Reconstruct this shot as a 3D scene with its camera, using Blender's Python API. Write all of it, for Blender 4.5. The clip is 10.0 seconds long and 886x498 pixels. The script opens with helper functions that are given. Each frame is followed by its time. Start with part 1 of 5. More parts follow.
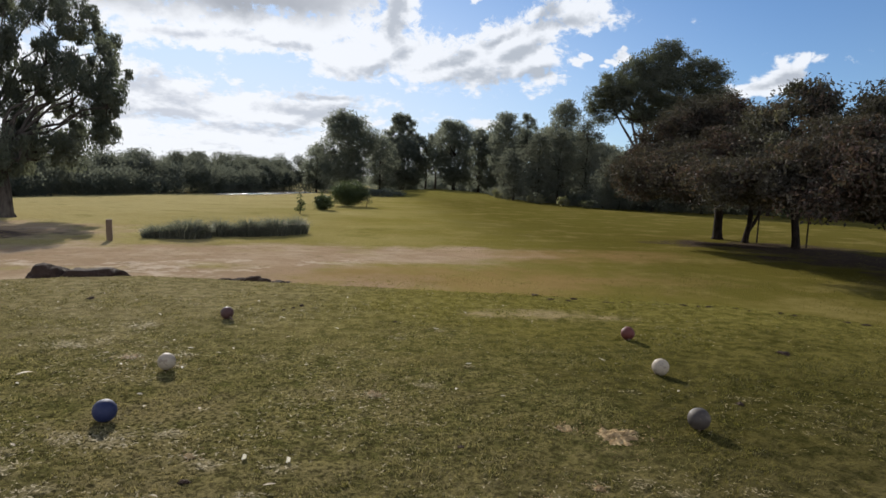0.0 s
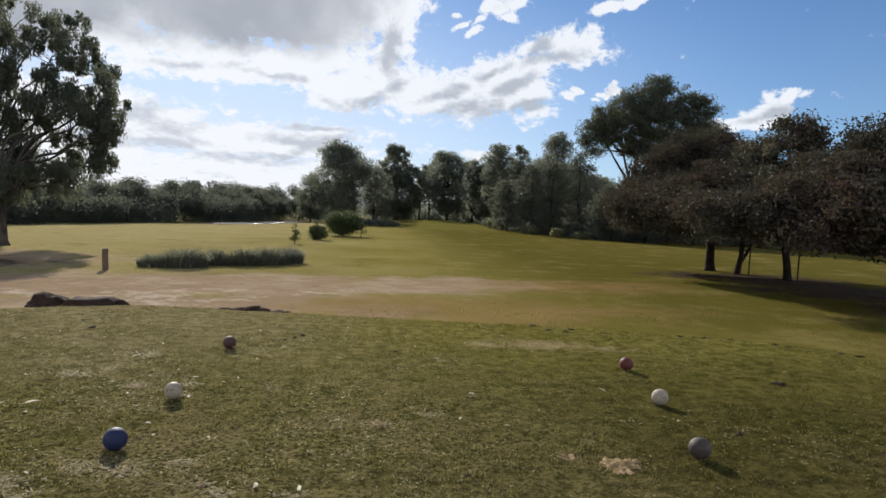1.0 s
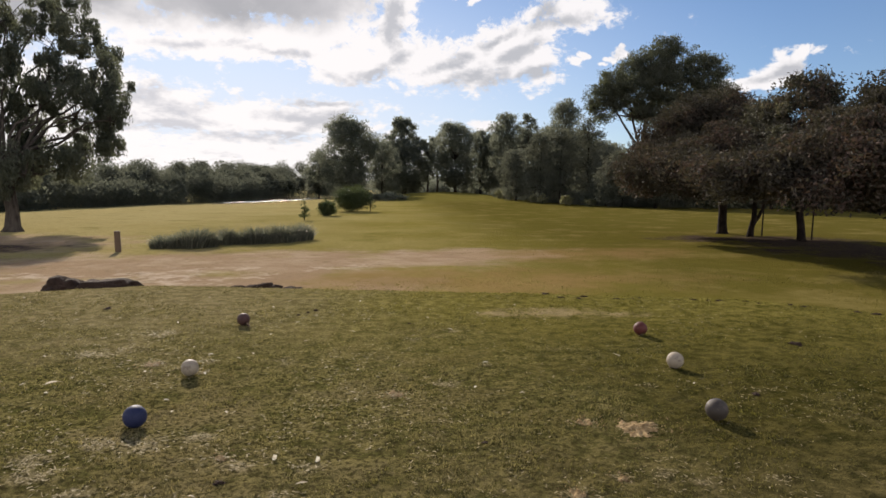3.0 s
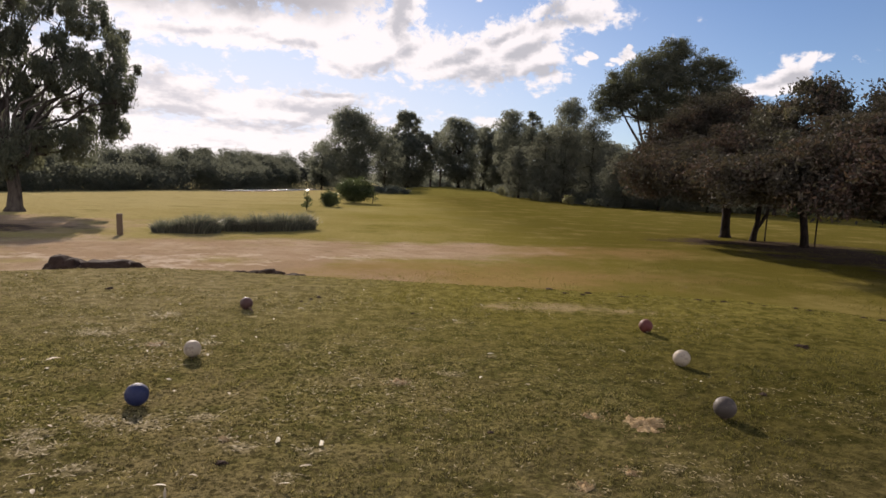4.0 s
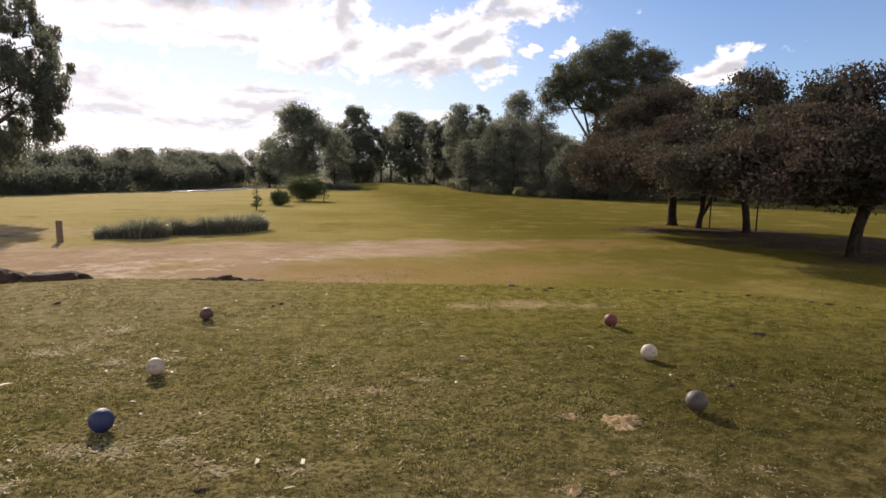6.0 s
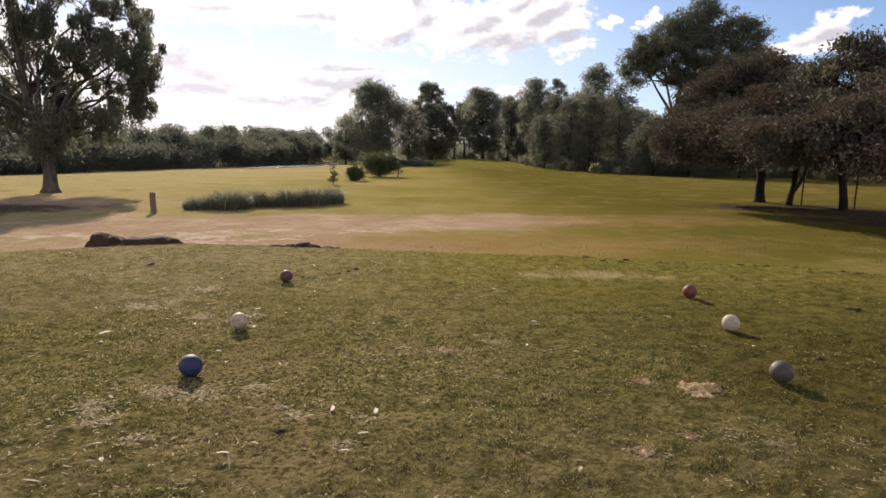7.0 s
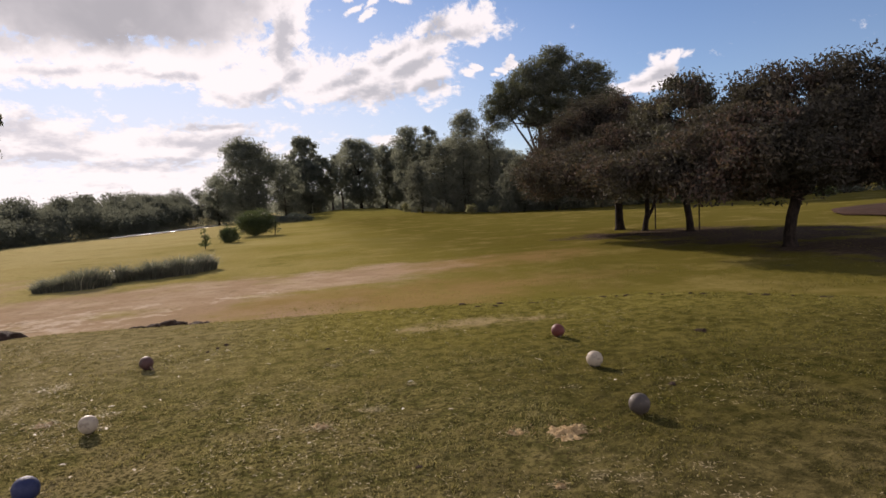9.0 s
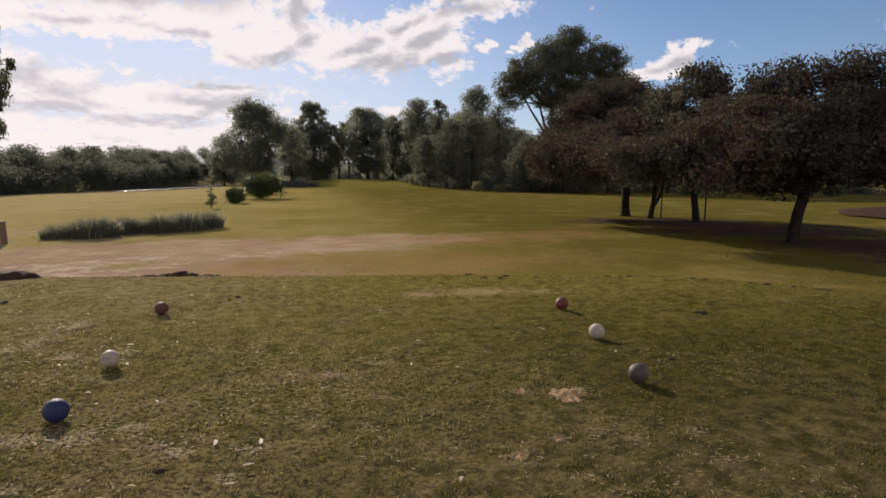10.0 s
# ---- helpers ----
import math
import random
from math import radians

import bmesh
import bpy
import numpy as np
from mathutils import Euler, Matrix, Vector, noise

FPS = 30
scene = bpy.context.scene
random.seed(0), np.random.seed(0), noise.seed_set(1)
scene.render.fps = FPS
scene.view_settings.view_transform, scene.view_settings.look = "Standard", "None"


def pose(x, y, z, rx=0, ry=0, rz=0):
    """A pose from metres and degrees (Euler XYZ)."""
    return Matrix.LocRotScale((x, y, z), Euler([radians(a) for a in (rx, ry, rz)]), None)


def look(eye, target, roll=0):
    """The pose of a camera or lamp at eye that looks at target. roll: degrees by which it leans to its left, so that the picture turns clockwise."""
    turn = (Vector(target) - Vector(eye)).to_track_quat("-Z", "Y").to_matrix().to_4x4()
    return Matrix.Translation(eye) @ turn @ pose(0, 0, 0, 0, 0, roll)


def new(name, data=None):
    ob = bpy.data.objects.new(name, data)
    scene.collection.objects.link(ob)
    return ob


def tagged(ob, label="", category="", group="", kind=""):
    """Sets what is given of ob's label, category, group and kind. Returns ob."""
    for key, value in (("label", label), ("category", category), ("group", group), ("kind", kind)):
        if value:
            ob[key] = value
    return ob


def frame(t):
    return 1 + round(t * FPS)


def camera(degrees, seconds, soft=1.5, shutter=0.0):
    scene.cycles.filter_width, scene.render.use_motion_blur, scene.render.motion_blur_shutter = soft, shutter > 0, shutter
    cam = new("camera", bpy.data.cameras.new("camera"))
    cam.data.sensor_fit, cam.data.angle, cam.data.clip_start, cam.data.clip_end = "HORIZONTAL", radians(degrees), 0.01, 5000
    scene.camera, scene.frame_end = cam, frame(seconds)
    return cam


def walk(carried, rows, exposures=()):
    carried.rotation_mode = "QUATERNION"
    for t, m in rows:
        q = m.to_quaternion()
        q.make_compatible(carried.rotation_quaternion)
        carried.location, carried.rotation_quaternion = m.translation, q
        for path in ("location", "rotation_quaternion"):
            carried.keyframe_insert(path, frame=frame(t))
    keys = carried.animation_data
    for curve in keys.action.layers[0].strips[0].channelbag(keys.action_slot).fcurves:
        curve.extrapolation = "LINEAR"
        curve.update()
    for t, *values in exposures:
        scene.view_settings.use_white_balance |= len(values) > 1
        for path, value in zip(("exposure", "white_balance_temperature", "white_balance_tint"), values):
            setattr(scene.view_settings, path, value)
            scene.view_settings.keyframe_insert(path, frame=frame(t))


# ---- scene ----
cam = camera(71.5, 10.0, soft=1.6)
PATH = [
    (0, (-0.404, 0.153, 1.441), (-0.238, 2.136, 1.241), 1.9),
    (0.5, (-0.45, 0.119, 1.468), (-0.251, 2.105, 1.335), 2.1),
    (1, (-0.501, 0.046, 1.458), (-0.315, 2.035, 1.356), 2.2),
    (1.5, (-0.573, -0.004, 1.44), (-0.53, 1.989, 1.278), 0.7),
    (2, (-0.572, -0.027, 1.425), (-0.611, 1.961, 1.209), -0.1),
    (2.5, (-0.52, 0.01, 1.428), (-0.471, 1.999, 1.219), -0.2),
    (2.7, (-0.496, 0.037, 1.44), (-0.367, 2.024, 1.247), -0.3),
    (3.8, (-0.539, 0.157, 1.393), (-0.361, 2.14, 1.2), 0.8),
    (4, (-0.556, 0.131, 1.377), (-0.402, 2.115, 1.17), 2.2),
    (4.5, (-0.543, 0.165, 1.352), (-0.379, 2.135, 1.049), 1.3),
    (5, (-0.67, 0.23, 1.393), (-0.168, 2.139, 1.07), 0.3),
    (5.5, (-0.683, 0.194, 1.429), (-0.265, 2.136, 1.199), -0.8),
    (5.7, (-0.676, 0.192, 1.47), (-0.307, 2.145, 1.245), -0.1),
    (6.8, (-0.712, 0.203, 1.337), (-0.591, 2.187, 1.116), 0.8),
    (7, (-0.684, 0.184, 1.336), (-0.61, 2.161, 1.038), 0.7),
    (7.5, (-0.643, 0.239, 1.337), (-0.345, 2.177, 0.94), 0.8),
    (7.9, (-0.622, 0.27, 1.425), (-0.335, 2.235, 1.191), -2.9),
    (8, (-0.626, 0.249, 1.446), (-0.34, 2.222, 1.29), -4.1),
    (8.5, (-0.492, 0.218, 1.454), (-0.093, 2.175, 1.354), -4.5),
    (9, (-0.517, 0.176, 1.458), (-0.074, 2.12, 1.301), -3.8),
    (9.5, (-0.576, 0.168, 1.464), (-0.108, 2.107, 1.317), -0.6),
    (10, (-0.653, 0.046, 1.389), (-0.22, 1.985, 1.154), -0.0),
]
EXPOSURES = [(0, 0.62, 6080, 10), (1, 0.61, 6080, 10), (1.5, 0.67, 6230, 11), (2, 0.67, 6380, 12), (2.5, 0.67, 6500, 12), (4, 0.69, 6740, 19), (5, 0.72, 6740, 19), (5.5, 0.87, 6760, 19), (7, 0.97, 6760, 20), (8, 0.95, 6760, 20), (8.5, 0.79, 6800, 21), (9, 0.67, 6760, 21), (10, 0.52, 6760, 19)]
walk(cam, [(t, look(eye, target, roll)) for t, eye, target, roll in PATH], EXPOSURES)

# ---- world and sun ----
SUN_AZ, SUN_EL = -17.5, 24.5          # degrees from +y towards +x, and above the horizon


class Nodes:
    """Short hand for a node tree."""

    def __init__(self, tree):
        self.tree = tree
        tree.nodes.clear()

    def add(self, kind, **props):
        node = self.tree.nodes.new(kind)
        for key, value in props.items():
            setattr(node, key, value)
        return node

    def put(self, socket, value):
        if isinstance(value, bpy.types.NodeSocket):
            self.tree.links.new(value, socket)
        elif value is not None:
            socket.default_value = value

    def math(self, op, a, b=None, c=None, clamp=False):
        node = self.add("ShaderNodeMath", operation=op, use_clamp=clamp)
        for socket, value in zip(node.inputs, (a, b, c)):
            self.put(socket, value)
        return node.outputs[0]

    def ramp(self, value, lo, hi, a=0.0, b=1.0):
        node = self.add("ShaderNodeMapRange", interpolation_type="SMOOTHSTEP")
        for socket, v in zip(node.inputs, (value, lo, hi, a, b)):
            self.put(socket, v)
        return node.outputs[0]

    def mix(self, fac, a, b, blend="MIX"):
        node = self.add("ShaderNodeMix", data_type="RGBA", blend_type=blend)
        self.put(node.inputs[0], fac)
        self.put(node.inputs[6], a if isinstance(a, bpy.types.NodeSocket) else (*a, 1))
        self.put(node.inputs[7], b if isinstance(b, bpy.types.NodeSocket) else (*b, 1))
        return node.outputs[2]

    def noise(self, vector, scale, detail=4.0, rough=0.55, warp=0.0):
        node = self.add("ShaderNodeTexNoise")
        self.put(node.inputs["Vector"], vector)
        node.inputs["Scale"].default_value = scale
        node.inputs["Detail"].default_value = detail
        node.inputs["Roughness"].default_value = rough
        node.inputs["Distortion"].default_value = warp
        return node.outputs[0]

    def blob(self, vector, centre, radii, turn=0.0):
        """1 in the middle of an ellipse, 0 at its rim, below 0 outside."""
        node = self.add("ShaderNodeMapping", vector_type="TEXTURE")
        self.put(node.inputs["Vector"], vector)
        node.inputs["Location"].default_value = (*centre, 0)
        node.inputs["Rotation"].default_value = (0, 0, radians(turn))
        node.inputs["Scale"].default_value = (*radii, 1)
        length = self.add("ShaderNodeVectorMath", operation="LENGTH")
        self.put(length.inputs[0], node.outputs[0])
        return self.math("SUBTRACT", 1.0, length.outputs["Value"])

    def most(self, values):
        top = values[0]
        for v in values[1:]:
            top = self.math("MAXIMUM", top, v)
        return top


# Clouds: degrees of azimuth and height, half widths, turn.
GREY_CLOUDS = [(-16, 19.2, 17, 6.2, 0), (-8, 17.6, 7.6, 4.4, 0), (-30, 16, 12, 5, 4)]
WHITE_CLOUDS = [
    (-14, 11.9, 13, 1.3, 0), (-11, 13.0, 13, 1.7, 0), (-20, 13.4, 7, 1.6, 0), (-5, 13.6, 6, 1.6, 0), (-3.5, 11.4, 5.5, 2.1, 4), (-0.5, 12.8, 4.0, 1.9, 0), (0.3, 15.2, 2.0, 4.2, 0), (0.4, 19.4, 2.6, 3.2, 0),
    (3.0, 10.8, 5.4, 1.9, 5), (7.4, 11.5, 5.2, 2.8, 10), (12.0, 11.4, 4.2, 2.3, 10), (10.8, 12.8, 3.6, 1.9, 15), (15.3, 15.3, 4.0, 1.9, 3), (13.1, 13.7, 3.0, 1.7, 20),
    (16.1, 11.2, 0.5, 0.3, 0), (16.8, 11.6, 0.55, 0.35, 0), (18.2, 10.9, 0.45, 0.25, 0), (18.7, 11.3, 0.4, 0.3, 0), (19.3, 11.1, 0.8, 0.45, 20), (20.0, 11.7, 0.75, 0.5, 25), (20.7, 12.3, 0.4, 0.25, 0),
    (6.3, 16.9, 0.9, 0.35, 20), (7.4, 16.4, 1.0, 0.4, 25), (5.7, 17.7, 0.5, 0.25, 0), (7.9, 17.3, 1.1, 0.4, 30), (9.2, 18.3, 1.7, 0.6, 8), (11.0, 18.9, 1.3, 0.6, 0), (10.4, 17.7, 0.8, 0.4, 0), (19.6, 18.4, 1.6, 0.5, 10), (21.4, 18.8, 1.2, 0.4, 15),
    (30.6, 8.9, 3.2, 0.85, 8), (32.8, 9.5, 2.1, 1.15, 12), (34.2, 10.3, 1.3, 0.75, 15),
    (-20.5, 6.8, 5.0, 2.6, -6), (-12.0, 6.0, 12.5, 2.1, 0), (-16, 2.2, 21, 3.4, 0), (-32, 6, 12, 6, 0), (8.0, 5.8, 1.6, 0.5, 0), (-45, 9, 14, 6, 0), (13, 23.5, 6, 2.2, 10),
]
BELLIES = [
    (-19.9, 7.1, 2.8, 1.3, 0), (-18.6, 5.4, 2.8, 0.65, 0), (-8.0, 6.3, 3.6, 0.75, 0), (-6.8, 7.6, 3.4, 0.3, 2), (-24, 5.6, 3, 0.8, 0), (-17.5, 11.9, 3.2, 0.4, 2), (-10.5, 11.6, 3.0, 0.35, 0), (-13, 4.4, 4, 0.4, 0),
    (-2.6, 10.3, 2.4, 0.65, 8), (0.6, 11.8, 1.6, 0.5, 25), (7.9, 9.9, 3.6, 0.75, 6), (5.6, 11.2, 2.8, 0.5, 15), (10.8, 11.9, 2.4, 0.6, 20), (13.2, 10.5, 2.0, 0.5, 8), (9.0, 13.0, 1.6, 0.5, 30),
    (15.2, 14.6, 2.4, 0.6, 4), (13.5, 15.5, 1.2, 0.6, 20), (32.6, 9.1, 2.6, 0.45, 10), (0.2, 14.8, 1.0, 2.2, 0),
]
world = bpy.data.worlds.new("sky")
scene.world = world
world.use_nodes = True
w = Nodes(world.node_tree)
sky = w.add("ShaderNodeTexSky", sky_type="NISHITA", sun_disc=False, sun_elevation=radians(SUN_EL), sun_rotation=radians(SUN_AZ))
sky.air_density, sky.dust_density, sky.ozone_density = 1.0, 0.2, 2.0
coord = w.add("ShaderNodeTexCoord").outputs["Generated"]
axes = w.add("ShaderNodeSeparateXYZ")
w.put(axes.inputs[0], coord)
azimuth = w.math("DEGREES", w.math("ARCTAN2", axes.outputs[0], axes.outputs[1]))
height = w.math("DEGREES", w.math("ARCSINE", axes.outputs[2]))
dome = w.add("ShaderNodeCombineXYZ")
w.put(dome.inputs[0], azimuth), w.put(dome.inputs[1], height)
flat = dome.outputs[0]
stretched = w.add("ShaderNodeCombineXYZ")
w.put(stretched.inputs[0], w.math("MULTIPLY", azimuth, 0.7))
w.put(stretched.inputs[1], w.math("MULTIPLY", w.math("LOGARITHM", w.math("MAXIMUM", w.math("ADD", height, 3.5), 0.5), 2.7183), 15.0))
swirl = w.add("ShaderNodeTexNoise")
w.put(swirl.inputs["Vector"], stretched.outputs[0])
swirl.inputs["Scale"].default_value, swirl.inputs["Detail"].default_value, swirl.inputs["Roughness"].default_value = 0.22, 5.0, 0.6
shift = w.add("ShaderNodeVectorMath", operation="SUBTRACT")
w.put(shift.inputs[0], swirl.outputs["Color"])
shift.inputs[1].default_value = (0.5, 0.5, 0.5)
swing = w.add("ShaderNodeVectorMath", operation="MULTIPLY_ADD")
w.put(swing.inputs[0], shift.outputs[0]), w.put(swing.inputs[2], flat)
swing.inputs[1].default_value = (5.5, 2.2, 0)
warped = swing.outputs[0]
puffs = w.noise(stretched.outputs[0], 0.34, 9.0, 0.62, 0.15)
puff_off = w.math("MULTIPLY", w.math("SUBTRACT", puffs, 0.5), 2.4)
grey_core = w.most([w.blob(warped, c[:2], c[2:4], c[4]) for c in GREY_CLOUDS])
white_core = w.most([w.blob(warped, c[:2], c[2:4], c[4]) for c in WHITE_CLOUDS])
# Broken cloud added out of view, thickest low down, to fill shade.
behind = w.math("SUBTRACT", w.ramp(height, 24.0, 36.0, 0.0, 0.25), 0.5)
side = w.math("SUBTRACT", w.math("MULTIPLY", w.ramp(w.math("ABSOLUTE", w.math("SUBTRACT", azimuth, 5.0)), 50.0, 80.0, 0.0, 0.85), w.ramp(height, 14.0, 45.0, 1.0, 0.45)), 0.5)
ragged = w.math("MULTIPLY", w.math("SUBTRACT", w.noise(stretched.outputs[0], 1.3, 6.0, 0.65, 0.4), 0.5), 1.7)
cover_raw = w.math("ADD", w.most([w.math("MULTIPLY", grey_core, 1.6), white_core, side, behind]), w.math("ADD", puff_off, ragged))
cover = w.ramp(cover_raw, -0.14, 0.34)
soft = w.noise(stretched.outputs[0], 0.26, 6.0, 0.55, 0.2)
thick = w.ramp(w.math("ADD", grey_core, w.math("MULTIPLY", w.math("SUBTRACT", soft, 0.5), 1.1)), -0.12, 0.42)
sunward = w.add("ShaderNodeVectorMath", operation="ADD")
w.put(sunward.inputs[0], stretched.outputs[0])
sunward.inputs[1].default_value = (-0.35, 0.9, 0)
lid = w.math("SUBTRACT", w.noise(sunward.outputs[0], 0.34, 9.0, 0.62, 0.15), puffs)
belly_core = w.most([w.blob(warped, c[:2], c[2:4], c[4]) for c in BELLIES])
belly = w.math("ADD", w.math("ADD", w.math("MAXIMUM", belly_core, -0.7), w.math("MULTIPLY", lid, 3.4)), w.math("MULTIPLY", w.math("SUBTRACT", soft, 0.5), 2.2))
under = w.ramp(belly, -0.55, 0.75, 0.0, 1.0)
near_sun = w.ramp(w.math("SUBTRACT", 1.0, w.blob(flat, (-2, 10), (60, 26))), 0.75, 1.25, 1.0, 0.0)
# Cloud away from the sun is brightened as fill for shaded sides.
lit = w.mix(near_sun, (1.22, 1.20, 1.17), w.mix(w.ramp(azimuth, -26.0, 20.0), (0.81, 0.80, 0.79), (0.76, 0.76, 0.765)))
body = w.mix(under, lit, w.mix(near_sun, (0.78, 0.79, 0.82), w.mix(w.ramp(azimuth, -20.0, 10.0), (0.53, 0.54, 0.57), (0.42, 0.44, 0.47))))
mottle = w.noise(stretched.outputs[0], 0.16, 5.0, 0.55, 0.3)
cloud = w.mix(thick, body, w.mix(w.ramp(mottle, 0.34, 0.68), (0.36, 0.37, 0.39), (0.50, 0.505, 0.52)))
haze = w.math("MULTIPLY", w.ramp(height, 1.0, 26.0, 0.95, 0.0), w.math("MULTIPLY", near_sun, w.ramp(azimuth, -12.0, 36.0, 1.0, 0.12)))
clear = w.mix(haze, w.mix(1.0, sky.outputs[0], (0.051, 0.065, 0.081), "MULTIPLY"), (0.64, 0.69, 0.77))
back = w.add("ShaderNodeBackground")
w.put(back.inputs[0], w.mix(cover, clear, cloud))
back.inputs[1].default_value = 0.78
out = w.add("ShaderNodeOutputWorld")
w.put(out.inputs[0], back.outputs[0])

sun_way = Vector((math.sin(radians(SUN_AZ)) * math.cos(radians(SUN_EL)), math.cos(radians(SUN_AZ)) * math.cos(radians(SUN_EL)), math.sin(radians(SUN_EL))))
sun = new("sun", bpy.data.lights.new("sun", "SUN"))
sun.data.energy, sun.data.angle, sun.data.color = 4.7, radians(0.53), (1.0, 0.91, 0.76)
sun.matrix_world = look(sun_way * 60, (0, 0, 0))
scene.view_settings.exposure = 0.0


# ---- materials ----
def material(name):
    mat = bpy.data.materials.new(name)
    mat.use_nodes = True
    return mat, Nodes(mat.node_tree)


def finish(n, colour, rough=0.85, bump=None, bump_strength=0.4, bump_distance=0.02, translucent=None, amount=0.35, specular=0.3):
    shader = n.add("ShaderNodeBsdfPrincipled")
    n.put(shader.inputs["Base Color"], colour if isinstance(colour, bpy.types.NodeSocket) else (*colour, 1))
    n.put(shader.inputs["Roughness"], rough)
    shader.inputs["Specular IOR Level"].default_value = specular
    if bump is not None:
        b = n.add("ShaderNodeBump")
        b.inputs["Strength"].default_value, b.inputs["Distance"].default_value = bump_strength, bump_distance
        n.put(b.inputs["Height"], bump)
        n.put(shader.inputs["Normal"], b.outputs[0])
    surface = shader.outputs[0]
    if translucent is not None:
        t = n.add("ShaderNodeBsdfTranslucent")
        n.put(t.inputs[0], translucent if isinstance(translucent, bpy.types.NodeSocket) else (*translucent, 1))
        m = n.add("ShaderNodeMixShader")
        m.inputs[0].default_value = amount
        n.put(m.inputs[1], surface), n.put(m.inputs[2], t.outputs[0])
        surface = m.outputs[0]
    o = n.add("ShaderNodeOutputMaterial")
    n.put(o.inputs[0], surface)


def place(n):
    return n.add("ShaderNodeNewGeometry").outputs["Position"]


def leaf_material(name, dark, light, spots=None, amount=0.35, rough=0.5, sprays=None, through_tint=(1.3, 1.35, 0.8)):
    """Leaves that vary one by one and clump by clump."""
    mat, n = material(name)
    one = n.add("ShaderNodeNewGeometry").outputs["Random Per Island"]
    clump = n.noise(place(n), 0.9, 3.0)
    colour = n.mix(n.math("ADD", n.math("MULTIPLY", one, 0.35), n.math("MULTIPLY", n.ramp(clump, 0.35, 0.65), 0.65)), dark, light)
    if spots:
        far = n.noise(place(n), 0.55, 2.0)
        colour = n.mix(n.math("MULTIPLY", n.ramp(far, 0.45, 0.62), n.ramp(one, 0.25, 0.7)), colour, spots)
    # Sprays: some clumps painted paler, as if catching sun and sky.
    if sprays:
        spray_sheen = n.noise(place(n), 1.0, 3.0)
        colour = n.mix(n.math("MULTIPLY", n.ramp(spray_sheen, 0.54, 0.66), n.ramp(one, 0.3, 0.9)), colour, sprays)
    finish(n, colour, rough, translucent=n.mix(1.0, colour, through_tint, "MULTIPLY"), amount=amount, specular=0.12 if rough > 0.75 else 0.25)
    return mat


def bark_material(name, dark, light, scale=6.0):
    mat, n = material(name)
    p = place(n)
    squash = n.add("ShaderNodeMapping")
    n.put(squash.inputs["Vector"], p)
    squash.inputs["Scale"].default_value = (1, 1, 0.22)
    ridges = n.noise(squash.outputs[0], scale * 2.2, 5.0, 0.6)
    patches = n.noise(p, scale * 0.4, 3.0)
    colour = n.mix(n.ramp(n.math("ADD", n.math("MULTIPLY", ridges, 0.6), n.math("MULTIPLY", patches, 0.4)), 0.35, 0.65), dark, light)
    finish(n, colour, 0.95, ridges, 0.7, 0.03, specular=0.06)
    return mat


def tee_edge(x):
    """How far ahead the tee's level top reaches."""
    return 8.45 - 0.2 * x - 0.22 * np.maximum(0, -x - 3.5) ** 1.8 - 0.55 * np.maximum(0, x - 4.0) ** 1.4


# Bare and strawy spots of the tee: x, y, radius.
BARE_SPOTS = [(0.97, 3.58, 0.20), (0.68, 3.70, 0.08), (-0.50, 4.31, 0.10), (-2.48, 5.17, 0.11), (0.36, 2.82, 0.07), (-1.43, 3.34, 0.06), (0.64, 2.97, 0.05)]
STRAW_SPOTS = [(0.97, 3.58, 0.17), (0.68, 3.70, 0.11), (0.36, 2.81, 0.12), (0.64, 2.33, 0.14), (0.86, 2.98, 0.11), (0.64, 2.98, 0.09), (-1.07, 2.42, 0.10), (-1.02, 2.90, 0.11), (-0.95, 3.19, 0.12), (-1.43, 3.34, 0.12), (-1.31, 3.21, 0.12),
               (-2.48, 5.17, 0.17), (-2.05, 5.25, 0.11), (-2.02, 4.92, 0.08), (-0.50, 4.31, 0.15), (-0.14, 4.52, 0.13), (-1.95, 3.54, 0.24), (-2.15, 3.56, 0.18), (-2.41, 3.35, 0.17), (-2.29, 3.17, 0.17), (-2.01, 2.97, 0.14), (-1.64, 3.63, 0.14),
               (1.36, 4.37, 0.10), (2.15, 4.22, 0.12), (1.39, 2.89, 0.12), (1.33, 2.55, 0.12), (1.02, 2.88, 0.10), (-3.11, 5.51, 0.28), (-0.59, 2.39, 0.12), (0.47, 2.17, 0.16), (-2.83, 6.29, 0.24), (-0.32, 5.91, 0.10), (0.08, 6.2, 0.10), (0.24, 4.98, 0.08)]

GROUND, n = material("turf")
p = place(n)
xyz = n.add("ShaderNodeSeparateXYZ")
n.put(xyz.inputs[0], p)
gx, gy, gz = xyz.outputs
broad = n.noise(p, 0.16, 3.0)
middle = n.noise(p, 0.9, 4.0, 0.6)
small = n.noise(p, 7.0, 5.0, 0.65)
fine = n.noise(p, 45.0, 4.0, 0.7)
grain = n.noise(p, 160.0, 3.0, 0.7)
fairway = n.mix(n.ramp(broad, 0.35, 0.65), (0.175, 0.148, 0.036), (0.205, 0.172, 0.048))
fairway = n.mix(n.math("MULTIPLY", n.ramp(middle, 0.5, 0.75), 0.45), fairway, (0.270, 0.210, 0.090))
# Paler turf to the left, lifted further for the sun's veil of glare.
pale = n.ramp(n.math("ADD", n.math("MULTIPLY", gx, -0.05), n.math("MULTIPLY", n.math("SUBTRACT", broad, 0.5), 1.0)), -0.3, 1.0, 0.0, 0.85)
